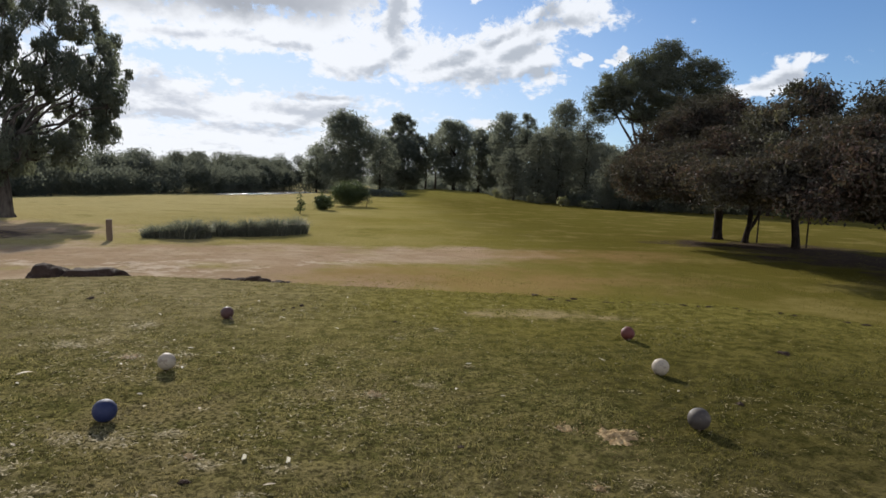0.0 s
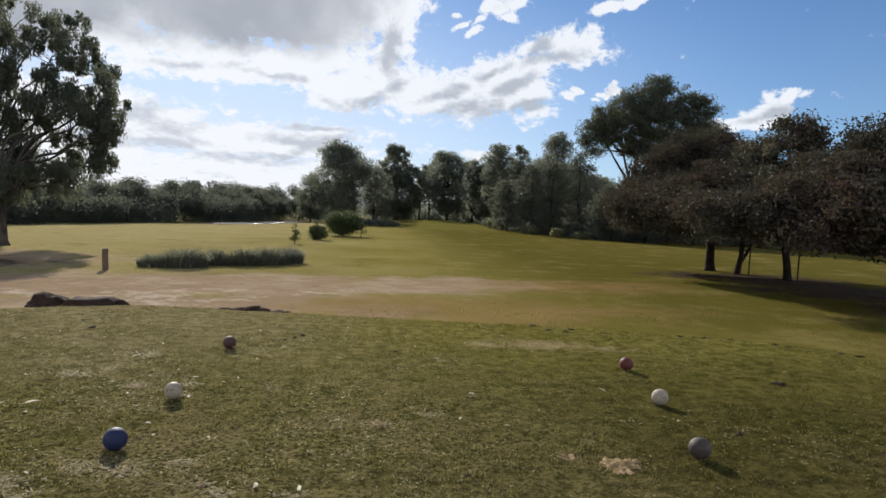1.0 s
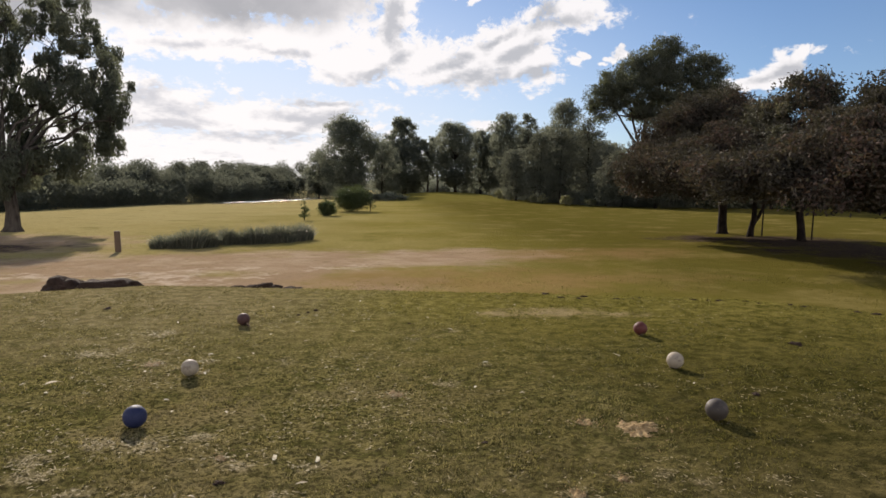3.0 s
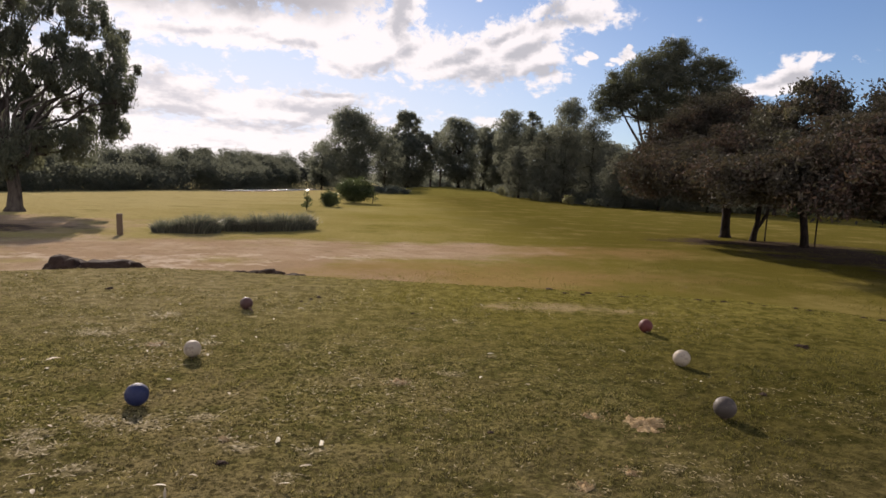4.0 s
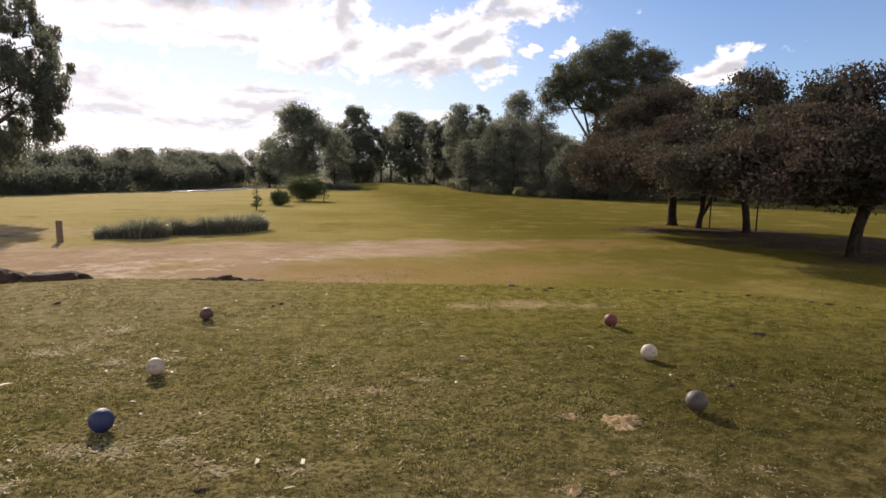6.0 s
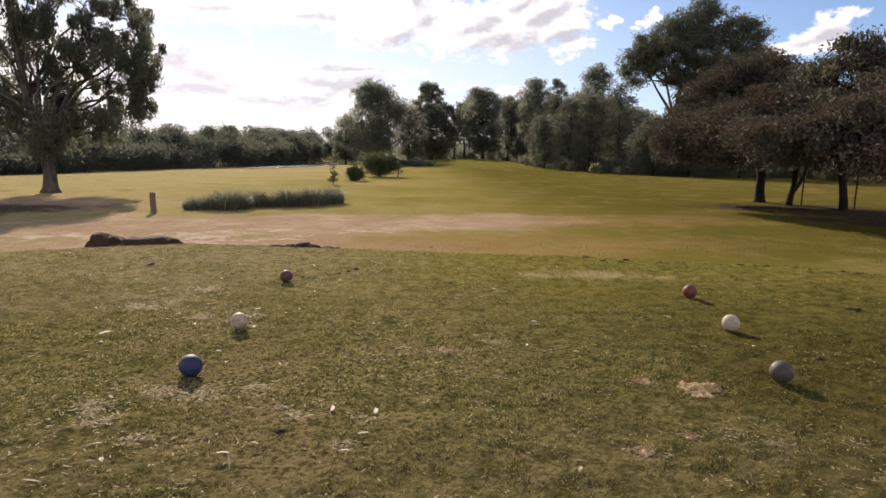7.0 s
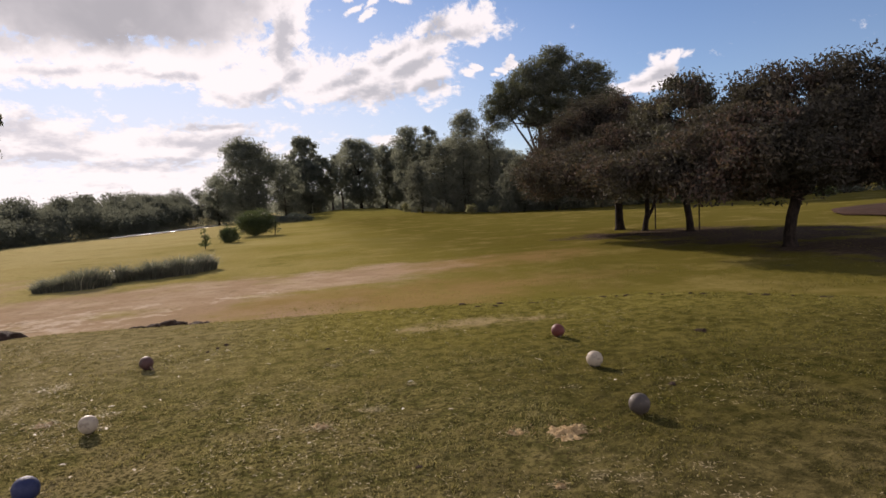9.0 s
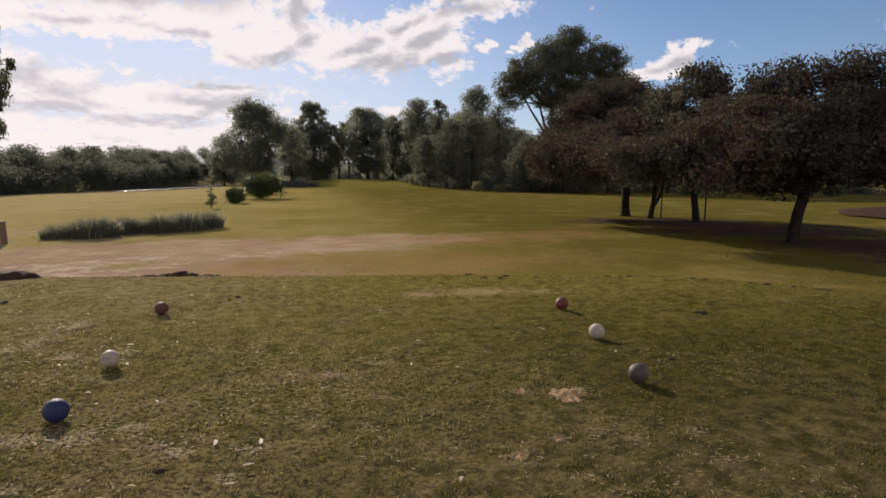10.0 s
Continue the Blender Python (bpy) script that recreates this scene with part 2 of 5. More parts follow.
# Greener turf to the right, its colour lowered too for the dimmer edge.
verdant_dim = n.ramp(n.math("ADD", n.math("MULTIPLY", gx, 0.15), n.math("MULTIPLY", n.math("SUBTRACT", broad, 0.5), 1.0)), -0.2, 1.2, 0.0, 0.8)
fairway = n.mix(verdant_dim, fairway, (0.064, 0.055, 0.011))
fairway = n.mix(pale, fairway, (0.360, 0.300, 0.150))
blotch = n.noise(p, 0.42, 6.0, 0.68)
fairway = n.mix(n.ramp(blotch, 0.48, 0.68, 0.0, 0.45), fairway, (0.250, 0.195, 0.075))
fairway = n.mix(n.ramp(blotch, 0.46, 0.30, 0.0, 0.5), fairway, (0.115, 0.102, 0.024))
fairway = n.mix(n.ramp(small, 0.35, 0.75, 0.0, 0.4), fairway, (0.090, 0.080, 0.018))
tee = n.mix(n.ramp(small, 0.38, 0.60), (0.082, 0.079, 0.024), (0.175, 0.150, 0.056))
tee = n.mix(n.math("MULTIPLY", n.ramp(middle, 0.48, 0.62), 0.8), tee, (0.205, 0.165, 0.080))
straw = n.math("ADD", n.most([n.blob(p, (x, y), (r * 0.95, r * 0.9), 0) for x, y, r in STRAW_SPOTS]), n.math("MULTIPLY", n.math("SUBTRACT", n.noise(p, 7.0, 5.0, 0.7), 0.5), 3.2))
tee = n.mix(n.ramp(straw, 0.1, 1.0, 0.0, 0.65), tee, (0.30, 0.25, 0.155))
streak = n.math("ADD", n.most([n.blob(p, (1.32, 7.12), (0.85, 0.42), -2), n.blob(p, (2.05, 6.98), (0.5, 0.25), 0), n.blob(p, (0.70, 7.05), (0.45, 0.25), 0)]), n.math("MULTIPLY", n.math("SUBTRACT", n.noise(p, 5.0, 5.0, 0.7), 0.5), 2.4))
tee = n.mix(n.ramp(n.noise(p, 2.6, 5.0, 0.65), 0.55, 0.72, 0.0, 0.75), tee, (0.195, 0.160, 0.085))
tee = n.mix(n.ramp(fine, 0.55, 0.76, 0.0, 0.8), tee, (0.25, 0.20, 0.11))
# Hollows and grain coloured dark for the shade between tufts.
shaded_pits = n.noise(p, 30.0, 4.0, 0.65, 0.4)
tee = n.mix(n.ramp(shaded_pits, 0.55, 0.40, 0.0, 0.85), tee, (0.028, 0.025, 0.009))
tee = n.mix(n.ramp(grain, 0.52, 0.32, 0.0, 0.6), tee, (0.024, 0.021, 0.008))
# Greener turf to the right, darkened besides for vignetting.
lush_vignette = n.ramp(n.math("ADD", n.math("MULTIPLY", gx, 0.26), n.math("MULTIPLY", n.math("SUBTRACT", middle, 0.5), 1.6)), -0.2, 0.6, 0.0, 0.8)
tee = n.mix(lush_vignette, tee, n.mix(n.ramp(small, 0.36, 0.62), (0.020, 0.020, 0.005), (0.058, 0.050, 0.012)))
on_tee = n.ramp(n.math("ADD", gz, n.math("MULTIPLY", n.math("SUBTRACT", middle, 0.5), 0.25)), -0.42, -0.05)
front = n.ramp(n.math("ADD", gy, n.math("MULTIPLY", n.math("SUBTRACT", middle, 0.5), 4.0)), 3.8, 8.2, 0.0, 0.75)
# Browner turf close by, also dimmed to stand in for lens falloff.
near_brown_dim = n.ramp(n.math("ADD", gy, n.math("MULTIPLY", n.math("SUBTRACT", middle, 0.5), 3.0)), 3.9, 2.3, 0.0, 0.5)
tee = n.mix(near_brown_dim, tee, n.mix(n.ramp(small, 0.38, 0.60), (0.050, 0.041, 0.018), (0.125, 0.100, 0.050)))
tanned = n.ramp(n.math("ADD", gx, n.math("MULTIPLY", n.math("SUBTRACT", middle, 0.5), 3.0)), 0.6, -3.0)
tee = n.mix(front, tee, n.mix(tanned, n.mix(n.ramp(small, 0.36, 0.62), (0.095, 0.086, 0.018), (0.200, 0.170, 0.046)), n.mix(n.ramp(small, 0.36, 0.62), (0.135, 0.112, 0.050), (0.240, 0.200, 0.105))))
tee = n.mix(n.ramp(streak, 0.0, 1.0, 0.0, 0.5), tee, (0.36, 0.27, 0.165))
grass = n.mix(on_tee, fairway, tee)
# The bare, trodden strip across the foot of the tee and its orange end.
bare = n.most([n.blob(p, (-6.0, 16.3), (10.5, 4.2), 14), n.blob(p, (-12.5, 13.5), (8.5, 3.8), 12), n.blob(p, (-0.5, 18.6), (6.5, 3.4), 10), n.blob(p, (-5.0, 13.0), (6.5, 2.8), 0), n.blob(p, (-15.5, 23.0), (7.0, 5.6), 0)])
bare = n.math("ADD", bare, n.math("MULTIPLY", n.math("SUBTRACT", n.noise(p, 0.55, 5.0, 0.62), 0.5), 1.3))
soil = n.mix(n.ramp(middle, 0.35, 0.7), (0.270, 0.190, 0.125), (0.360, 0.275, 0.195))
worn = n.math("ADD", n.most([n.blob(p, (-5.2, 14.3), (3.0, 1.9), 20), n.blob(p, (-1.5, 16.0), (2.2, 1.0), 15), n.blob(p, (-9.5, 14.0), (2.5, 1.0), 0)]), n.math("MULTIPLY", n.math("SUBTRACT", n.noise(p, 1.8, 6.0, 0.7), 0.5), 3.4))
soil = n.mix(n.ramp(worn, 0.2, 0.7, 0.0, 0.9), soil, (0.47, 0.385, 0.305))
soil = n.mix(n.ramp(n.noise(p, 1.3, 8.0, 0.75, 0.6), 0.44, 0.34, 0.0, 0.6), soil, (0.155, 0.118, 0.062))
soil = n.mix(n.ramp(small, 0.5, 0.75, 0.0, 0.5), soil, (0.13, 0.095, 0.06))
off_tee = n.math("SUBTRACT", 1.0, on_tee)
grass = n.mix(n.math("MULTIPLY", n.ramp(bare, -0.1, 0.35, 0.0, 0.92), off_tee), grass, soil)
rusty = n.math("ADD", n.most([n.blob(p, (1.2, 13.6), (6.5, 3.0), 0), n.blob(p, (5.5, 19.0), (5.0, 2.6), 0)]), n.math("MULTIPLY", n.math("SUBTRACT", middle, 0.5), 1.2))
grass = n.mix(n.math("MULTIPLY", n.ramp(rusty, -0.15, 0.5, 0.0, 0.6), off_tee), grass, (0.215, 0.135, 0.060))
# Bare earth below the trees, darkened past its own tone to deepen their shade.
shade_earth = n.math("ADD", n.most([n.blob(p, (14.6, 24.0), (5.8, 3.0), -10), n.blob(p, (16.2, 19.5), (6.2, 5.0), 0), n.blob(p, (16.5, 14.0), (6.2, 4.0), 0), n.blob(p, (16.0, 11.2), (6.6, 2.2), -6), n.blob(p, (-15.8, 20.3), (5.6, 3.4), 20)]), n.math("MULTIPLY", n.math("SUBTRACT", middle, 0.5), 1.3))
grass = n.mix(n.ramp(shade_earth, -0.05, 0.3, 0.0, 0.92), grass, n.mix(n.ramp(small, 0.35, 0.65), (0.034, 0.026, 0.023), (0.070, 0.051, 0.044)))
relief = n.math("ADD", n.math("ADD", n.math("MULTIPLY", small, 0.5), n.math("MULTIPLY", shaded_pits, 0.55)), n.math("ADD", n.math("MULTIPLY", fine, 0.3), n.math("MULTIPLY", grain, 0.12)))
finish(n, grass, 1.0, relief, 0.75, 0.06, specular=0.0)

BLADE, n = material("grass_blade")
one = n.add("ShaderNodeNewGeometry").outputs["Random Per Island"]
patch = n.math("ADD", n.math("MULTIPLY", n.noise(place(n), 2.2, 4.0, 0.6), 0.6), n.math("MULTIPLY", n.noise(place(n), 16.0, 2.0, 0.5), 0.4))
xyz = n.add("ShaderNodeSeparateXYZ")
n.put(xyz.inputs[0], place(n))
# Blades follow: greener to the right, with the vignetting in their colour.
lush_vignette = n.ramp(n.math("ADD", n.math("MULTIPLY", xyz.outputs[0], 0.26), n.math("MULTIPLY", n.math("SUBTRACT", n.noise(place(n), 0.9, 4.0, 0.6), 0.5), 1.6)), -0.2, 0.6, 0.0, 0.8)
colour = n.mix(n.ramp(one, 0.0, 1.0), (0.052, 0.053, 0.015), (0.262, 0.226, 0.092))
colour = n.mix(n.math("MULTIPLY", n.ramp(patch, 0.43, 0.58), n.ramp(one, 0.15, 0.55)), colour, (0.32, 0.265, 0.140))
dry = n.noise(place(n), 0.75, 5.0, 0.65)
colour = n.mix(n.math("MULTIPLY", n.ramp(dry, 0.47, 0.60, 0.0, 0.85), n.ramp(one, 0.0, 0.8, 0.5, 1.0)), colour, n.mix(one, (0.105, 0.080, 0.042), (0.30, 0.235, 0.125)))
colour = n.mix(lush_vignette, colour, n.mix(one, (0.015, 0.017, 0.003), (0.150, 0.134, 0.025)))
front = n.ramp(n.math("ADD", xyz.outputs[1], n.math("MULTIPLY", n.math("SUBTRACT", n.noise(place(n), 0.9, 4.0, 0.6), 0.5), 4.0)), 3.8, 8.2, 0.0, 0.75)
# Near blades browner, and dimmed along with the turf for lens falloff.
near_brown_dim = n.ramp(n.math("ADD", xyz.outputs[1], n.math("MULTIPLY", n.math("SUBTRACT", n.noise(place(n), 0.9, 4.0, 0.6), 0.5), 3.0)), 3.9, 2.3, 0.0, 0.5)
colour = n.mix(near_brown_dim, colour, n.mix(one, (0.045, 0.039, 0.014), (0.165, 0.135, 0.060)))
tanned = n.ramp(n.math("ADD", xyz.outputs[0], n.math("MULTIPLY", n.math("SUBTRACT", n.noise(place(n), 0.9, 4.0, 0.6), 0.5), 3.0)), 0.6, -3.0)
colour = n.mix(front, colour, n.mix(tanned, n.mix(one, (0.070, 0.066, 0.013), (0.262, 0.224, 0.056)), n.mix(one, (0.090, 0.076, 0.034), (0.270, 0.225, 0.120))))
finish(n, colour, 0.65, translucent=n.mix(1.0, colour, (1.2, 1.25, 0.85), "MULTIPLY"), amount=0.32, specular=0.12)

FAIRWAY_BLADE, n = material("fairway_blade")
one = n.add("ShaderNodeNewGeometry").outputs["Random Per Island"]
xyz = n.add("ShaderNodeSeparateXYZ")
n.put(xyz.inputs[0], place(n))
# Same rightward greening and painted dimming as the fairway turf.
verdant_dim = n.ramp(n.math("ADD", n.math("MULTIPLY", xyz.outputs[0], 0.15), n.math("MULTIPLY", n.math("SUBTRACT", n.noise(place(n), 0.16, 3.0), 0.5), 1.0)), -0.2, 1.2, 0.0, 0.8)
colour = n.mix(verdant_dim, n.mix(one, (0.120, 0.107, 0.022), (0.240, 0.200, 0.065)), n.mix(one, (0.060, 0.053, 0.010), (0.130, 0.108, 0.025)))
finish(n, colour, 0.7, translucent=n.mix(1.0, colour, (1.2, 1.25, 0.8), "MULTIPLY"), amount=0.35, specular=0.2)

STRAW, n = material("dead_straw")
one = n.add("ShaderNodeNewGeometry").outputs["Random Per Island"]
colour = n.mix(one, (0.19, 0.155, 0.078), (0.36, 0.30, 0.175))
finish(n, colour, 0.7, translucent=colour, amount=0.3, specular=0.2)

REED, n = material("tussock_blade")
one = n.add("ShaderNodeNewGeometry").outputs["Random Per Island"]
colour = n.mix(n.ramp(one, 0.8, 1.0, 0.0, 0.8), n.mix(n.math("FRACT", n.math("MULTIPLY", one, 7.0)), (0.078, 0.080, 0.065), (0.165, 0.166, 0.140)), (0.42, 0.39, 0.30))
finish(n, colour, 0.5, translucent=n.mix(1.0, colour, (1.1, 1.15, 0.9), "MULTIPLY"), amount=0.45, specular=0.15)

SAND, n = material("bare_sand")
p = place(n)
colour = n.mix(n.ramp(n.noise(p, 24.0, 5.0, 0.7), 0.35, 0.65), (0.22, 0.148, 0.072), (0.42, 0.305, 0.165))
finish(n, colour, 0.95, n.noise(p, 60.0, 5.0, 0.7), 0.8, 0.012, specular=0.1)

EARTH, n = material("dark_earth")
p = place(n)
colour = n.mix(n.noise(p, 9.0, 5.0, 0.65), (0.022, 0.015, 0.012), (0.065, 0.041, 0.031))
finish(n, colour, 0.95, n.noise(p, 14.0, 6.0, 0.7), 1.0, 0.04, specular=0.15)

PINK_EARTH, n = material("pinkish_earth")
p = place(n)
colour = n.mix(n.noise(p, 2.5, 5.0, 0.65), (0.020, 0.012, 0.009), (0.066, 0.040, 0.029))
finish(n, colour, 1.0, n.noise(p, 9.0, 6.0, 0.7), 1.0, 0.06, specular=0.05)

TIMBER, n = material("weathered_timber")
p = place(n)
squash = n.add("ShaderNodeMapping")
n.put(squash.inputs["Vector"], p)
squash.inputs["Scale"].default_value = (1, 1, 0.08)
lines = n.noise(squash.outputs[0], 30.0, 5.0, 0.6)
finish(n, n.mix(lines, (0.06, 0.040, 0.028), (0.17, 0.12, 0.085)), 0.9, lines, 0.6, 0.01)

DRY_LEAF, n = material("dry_leaf")
one = n.add("ShaderNodeObjectInfo").outputs["Random"]
finish(n, n.mix(one, (0.32, 0.26, 0.17), (0.70, 0.64, 0.52)), 0.7, translucent=(0.4, 0.32, 0.18), amount=0.2)

PALE, n = material("pale_chip")
finish(n, n.mix(n.noise(place(n), 90.0, 3.0), (0.70, 0.66, 0.58), (0.85, 0.82, 0.76)), 0.35, translucent=(0.85, 0.82, 0.74), amount=0.6)

WATER, n = material("still_water")
finish(n, (0.03, 0.04, 0.04), 0.12, n.noise(place(n), 4.0, 3.0), 0.95, 0.3, specular=0.8)

HILL, n = material("wooded_hill")
finish(n, n.mix(n.noise(place(n), 0.02, 5.0, 0.6), (0.03, 0.045, 0.03), (0.07, 0.085, 0.055)), 1.0)


def painted(name, colour, worn, amount):
    mat, n = material(name)
    p = n.add("ShaderNodeTexCoord").outputs["Object"]
    chips = n.noise(p, 26.0, 5.0, 0.65)
    scuffs = n.noise(p, 70.0, 4.0, 0.7)
    c = n.mix(n.ramp(chips, 0.62 - amount, 0.70 - amount * 0.6, 0.0, 0.8), colour, worn)
    c = n.mix(n.ramp(scuffs, 0.5, 0.75, 0.0, 0.35), c, worn)
    finish(n, c, n.ramp(scuffs, 0.3, 0.7, 0.5, 0.8), scuffs, 0.2, 0.004, specular=0.35)
    return mat


BLUE = painted("worn_blue_paint", (0.012, 0.018, 0.062), (0.03, 0.036, 0.056), 0.03)
WHITE = painted("worn_white_paint", (0.29, 0.245, 0.188), (0.17, 0.135, 0.10), 0.09)
RED = painted("worn_red_paint", (0.088, 0.021, 0.017), (0.062, 0.031, 0.025), 0.05)
DARK_RED = painted("dull_dark_red_paint", (0.060, 0.028, 0.025), (0.06, 0.040, 0.034), 0.05)
GREY = painted("faded_blue_grey_paint", (0.045, 0.036, 0.031), (0.085, 0.068, 0.056), 0.08)

GUM_LEAF = leaf_material("gum_leaf", (0.060, 0.070, 0.052), (0.110, 0.118, 0.090), amount=0.55, through_tint=(1.3, 1.3, 1.1))
# Tall gum leaf raised and greyed to carry some of the glare's veil.
TALL_LEAF = leaf_material("tall_gum_leaf", (0.066, 0.071, 0.062), (0.112, 0.118, 0.102), amount=0.5, rough=0.8)
# Spray colours paint sun and sky sheen on the leaves, stronger in the second.
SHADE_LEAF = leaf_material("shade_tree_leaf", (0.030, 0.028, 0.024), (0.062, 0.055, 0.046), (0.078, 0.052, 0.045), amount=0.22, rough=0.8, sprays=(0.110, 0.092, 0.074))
SHEEN_LEAF = leaf_material("sheen_spray_leaf", (0.032, 0.032, 0.025), (0.068, 0.064, 0.049), (0.078, 0.056, 0.046), amount=0.28, rough=0.65, sprays=(0.150, 0.136, 0.104))
# Distance haze put into the leaf: lighter, greyer, with a bluer tint through it.
HAZED_LEAF = leaf_material("hazed_leaf", (0.100, 0.110, 0.088), (0.148, 0.157, 0.127), amount=0.7, rough=0.9, through_tint=(1.35, 1.35, 1.25))
# Darker copy of the far leaf, with less haze in its colour.
THIN_HAZE_LEAF = leaf_material("thin_haze_leaf", (0.068, 0.074, 0.062), (0.110, 0.115, 0.096), amount=0.5, rough=0.9, through_tint=(1.3, 1.3, 1.1))
WOOD_LEAF = leaf_material("woods_leaf", (0.078, 0.086, 0.070), (0.110, 0.118, 0.096), amount=0.6, rough=1.0, through_tint=(1.25, 1.25, 1.15))
PALE_LEAF = leaf_material("pale_shrub_leaf", (0.10, 0.10, 0.068), (0.20, 0.19, 0.13), amount=0.5)
BUSH_LEAF = leaf_material("bush_leaf", (0.025, 0.038, 0.016), (0.080, 0.095, 0.040), amount=0.3)
GUM_BARK = bark_material("gum_bark", (0.024, 0.020, 0.018), (0.080, 0.068, 0.058), 3.0)
DARK_BARK = bark_material("dark_bark", (0.010, 0.008, 0.007), (0.034, 0.026, 0.022), 8.0)


# ---- building helpers ----
def ground_height(x, y):
    """The raised tee, the fairway below it and its slow rise to the far trees."""
    x, y = np.asarray(x, float), np.asarray(y, float)
    s = np.clip((y - tee_edge(x)) / 2.6, 0, 1)
    tee_fall = s * s * (3 - 2 * s)
    b = np.clip((-y - 7) / 3.0, 0, 1)
    tee_fall = np.maximum(tee_fall, b * b * (3 - 2 * b))
    for reach in (-x - 8.5, x - 6.3):
        b = np.clip(reach / 2.6, 0, 1)
        tee_fall = np.maximum(tee_fall, b * b * (3 - 2 * b))
    r = np.clip((y - 65) / 70, 0, 1)
    rise = 1.5 * r * r * (3 - 2 * r) * np.exp(-(((x - 10) / 14) ** 2))
    c = np.clip((y - 134) / 30, 0, 1)
    rise = rise * (1 - c * c * (3 - 2 * c))
    roll = 0.05 * np.sin(x * 0.31 + 1.3) * np.sin(y * 0.23 + 0.4) * tee_fall
    return -0.55 * tee_fall + rise + roll * np.clip(1.5 - y / 60, 0, 1)


def at_ground(x, y, sink=0.0):
    return Vector((x, y, float(ground_height(x, y)) - sink))


def raw_mesh(name, verts, faces, mat, smooth=False):
    """A mesh from an array of corners and an array of faces that all have as many sides."""
    verts, faces = np.asarray(verts, np.float32), np.asarray(faces, np.int32)
    me = bpy.data.meshes.new(name)
    me.vertices.add(len(verts))
    me.vertices.foreach_set("co", verts.ravel())
    me.loops.add(faces.size)
    me.loops.foreach_set("vertex_index", faces.ravel())
    me.polygons.add(len(faces))
    me.polygons.foreach_set("loop_start", np.arange(0, faces.size, faces.shape[1], dtype=np.int32))
    me.polygons.foreach_set("use_smooth", np.full(len(faces), smooth))
    me.materials.append(mat)
    me.update(calc_edges=True)
    return me


def part(name, me, parent, label=""):
    ob = new(name, me)
    ob.parent = parent
    return tagged(ob, label)


def thing(name, spot, label, category, group="", kind="", me=None):
    ob = new(name, me)
    ob.location = spot
    return tagged(ob, label, category, group, kind)


def unit(v):
    return v / np.maximum(np.linalg.norm(v, axis=-1, keepdims=True), 1e-9)


def leaves(rng, spots, length, width, droop=0.5, spread=0.4):
    """Folded, pointed leaves hung at the spots."""
    k = len(spots)
    way = rng.normal(size=(k, 3))
    way[:, 2] -= droop * 1.6
    way = unit(way)
    side = unit(np.cross(way, rng.normal(size=(k, 3))))
    lift = np.cross(way, side)
    size = length * rng.uniform(1 - spread, 1 + spread, (k, 1))
    wide = width * rng.uniform(1 - spread, 1 + spread, (k, 1))
    a = spots - way * size * 0.5
    c = spots + way * size * 0.5
    b = spots + side * wide * 0.5 + lift * wide * 0.18
    d = spots - side * wide * 0.5 + lift * wide * 0.18
    verts = np.stack([a, b, c, d], 1).reshape(-1, 3)
    return verts, np.arange(4 * k).reshape(-1, 4)


def tubes(lines, sides=7):
    """Tapered limbs: each line is a list of (x, y, z, radius)."""
    verts, faces, start = [], [], 0
    for line in lines:
        line = np.array(line, float)
        ahead = unit(np.gradient(line[:, :3], axis=0))
        ref = np.array([0.31, 0.87, 0.38])
        u = unit(np.cross(ahead, ref))
        v = np.cross(ahead, u)
        turn = np.linspace(0, 2 * np.pi, sides, endpoint=False)
        ring = line[:, None, :3] + line[:, 3][:, None, None] * (np.cos(turn)[None, :, None] * u[:, None] + np.sin(turn)[None, :, None] * v[:, None])
        verts.append(ring.reshape(-1, 3))
        for i in range(len(line) - 1):
            for j in range(sides):
                k = (j + 1) % sides
                faces.append((start + i * sides + j, start + i * sides + k, start + (i + 1) * sides + k, start + (i + 1) * sides + j))
        start += len(line) * sides
    return np.concatenate(verts), np.array(faces)


def limb(rng, a, b, ra, rb, steps=6, sag=0.08):
    """A wandering, tapered line from a to b."""
    a, b = np.array(a, float), np.array(b, float)
    far = np.linalg.norm(b - a)
    s = np.linspace(0, 1, steps)[:, None]
    line = a + (b - a) * s + rng.normal(size=(steps, 3)) * sag * far * 0.35 * np.sin(np.pi * s)
    line[:, 2] += sag * far * np.sin(np.pi * s[:, 0])
    return np.concatenate([line, (ra + (rb - ra) * s)], 1)


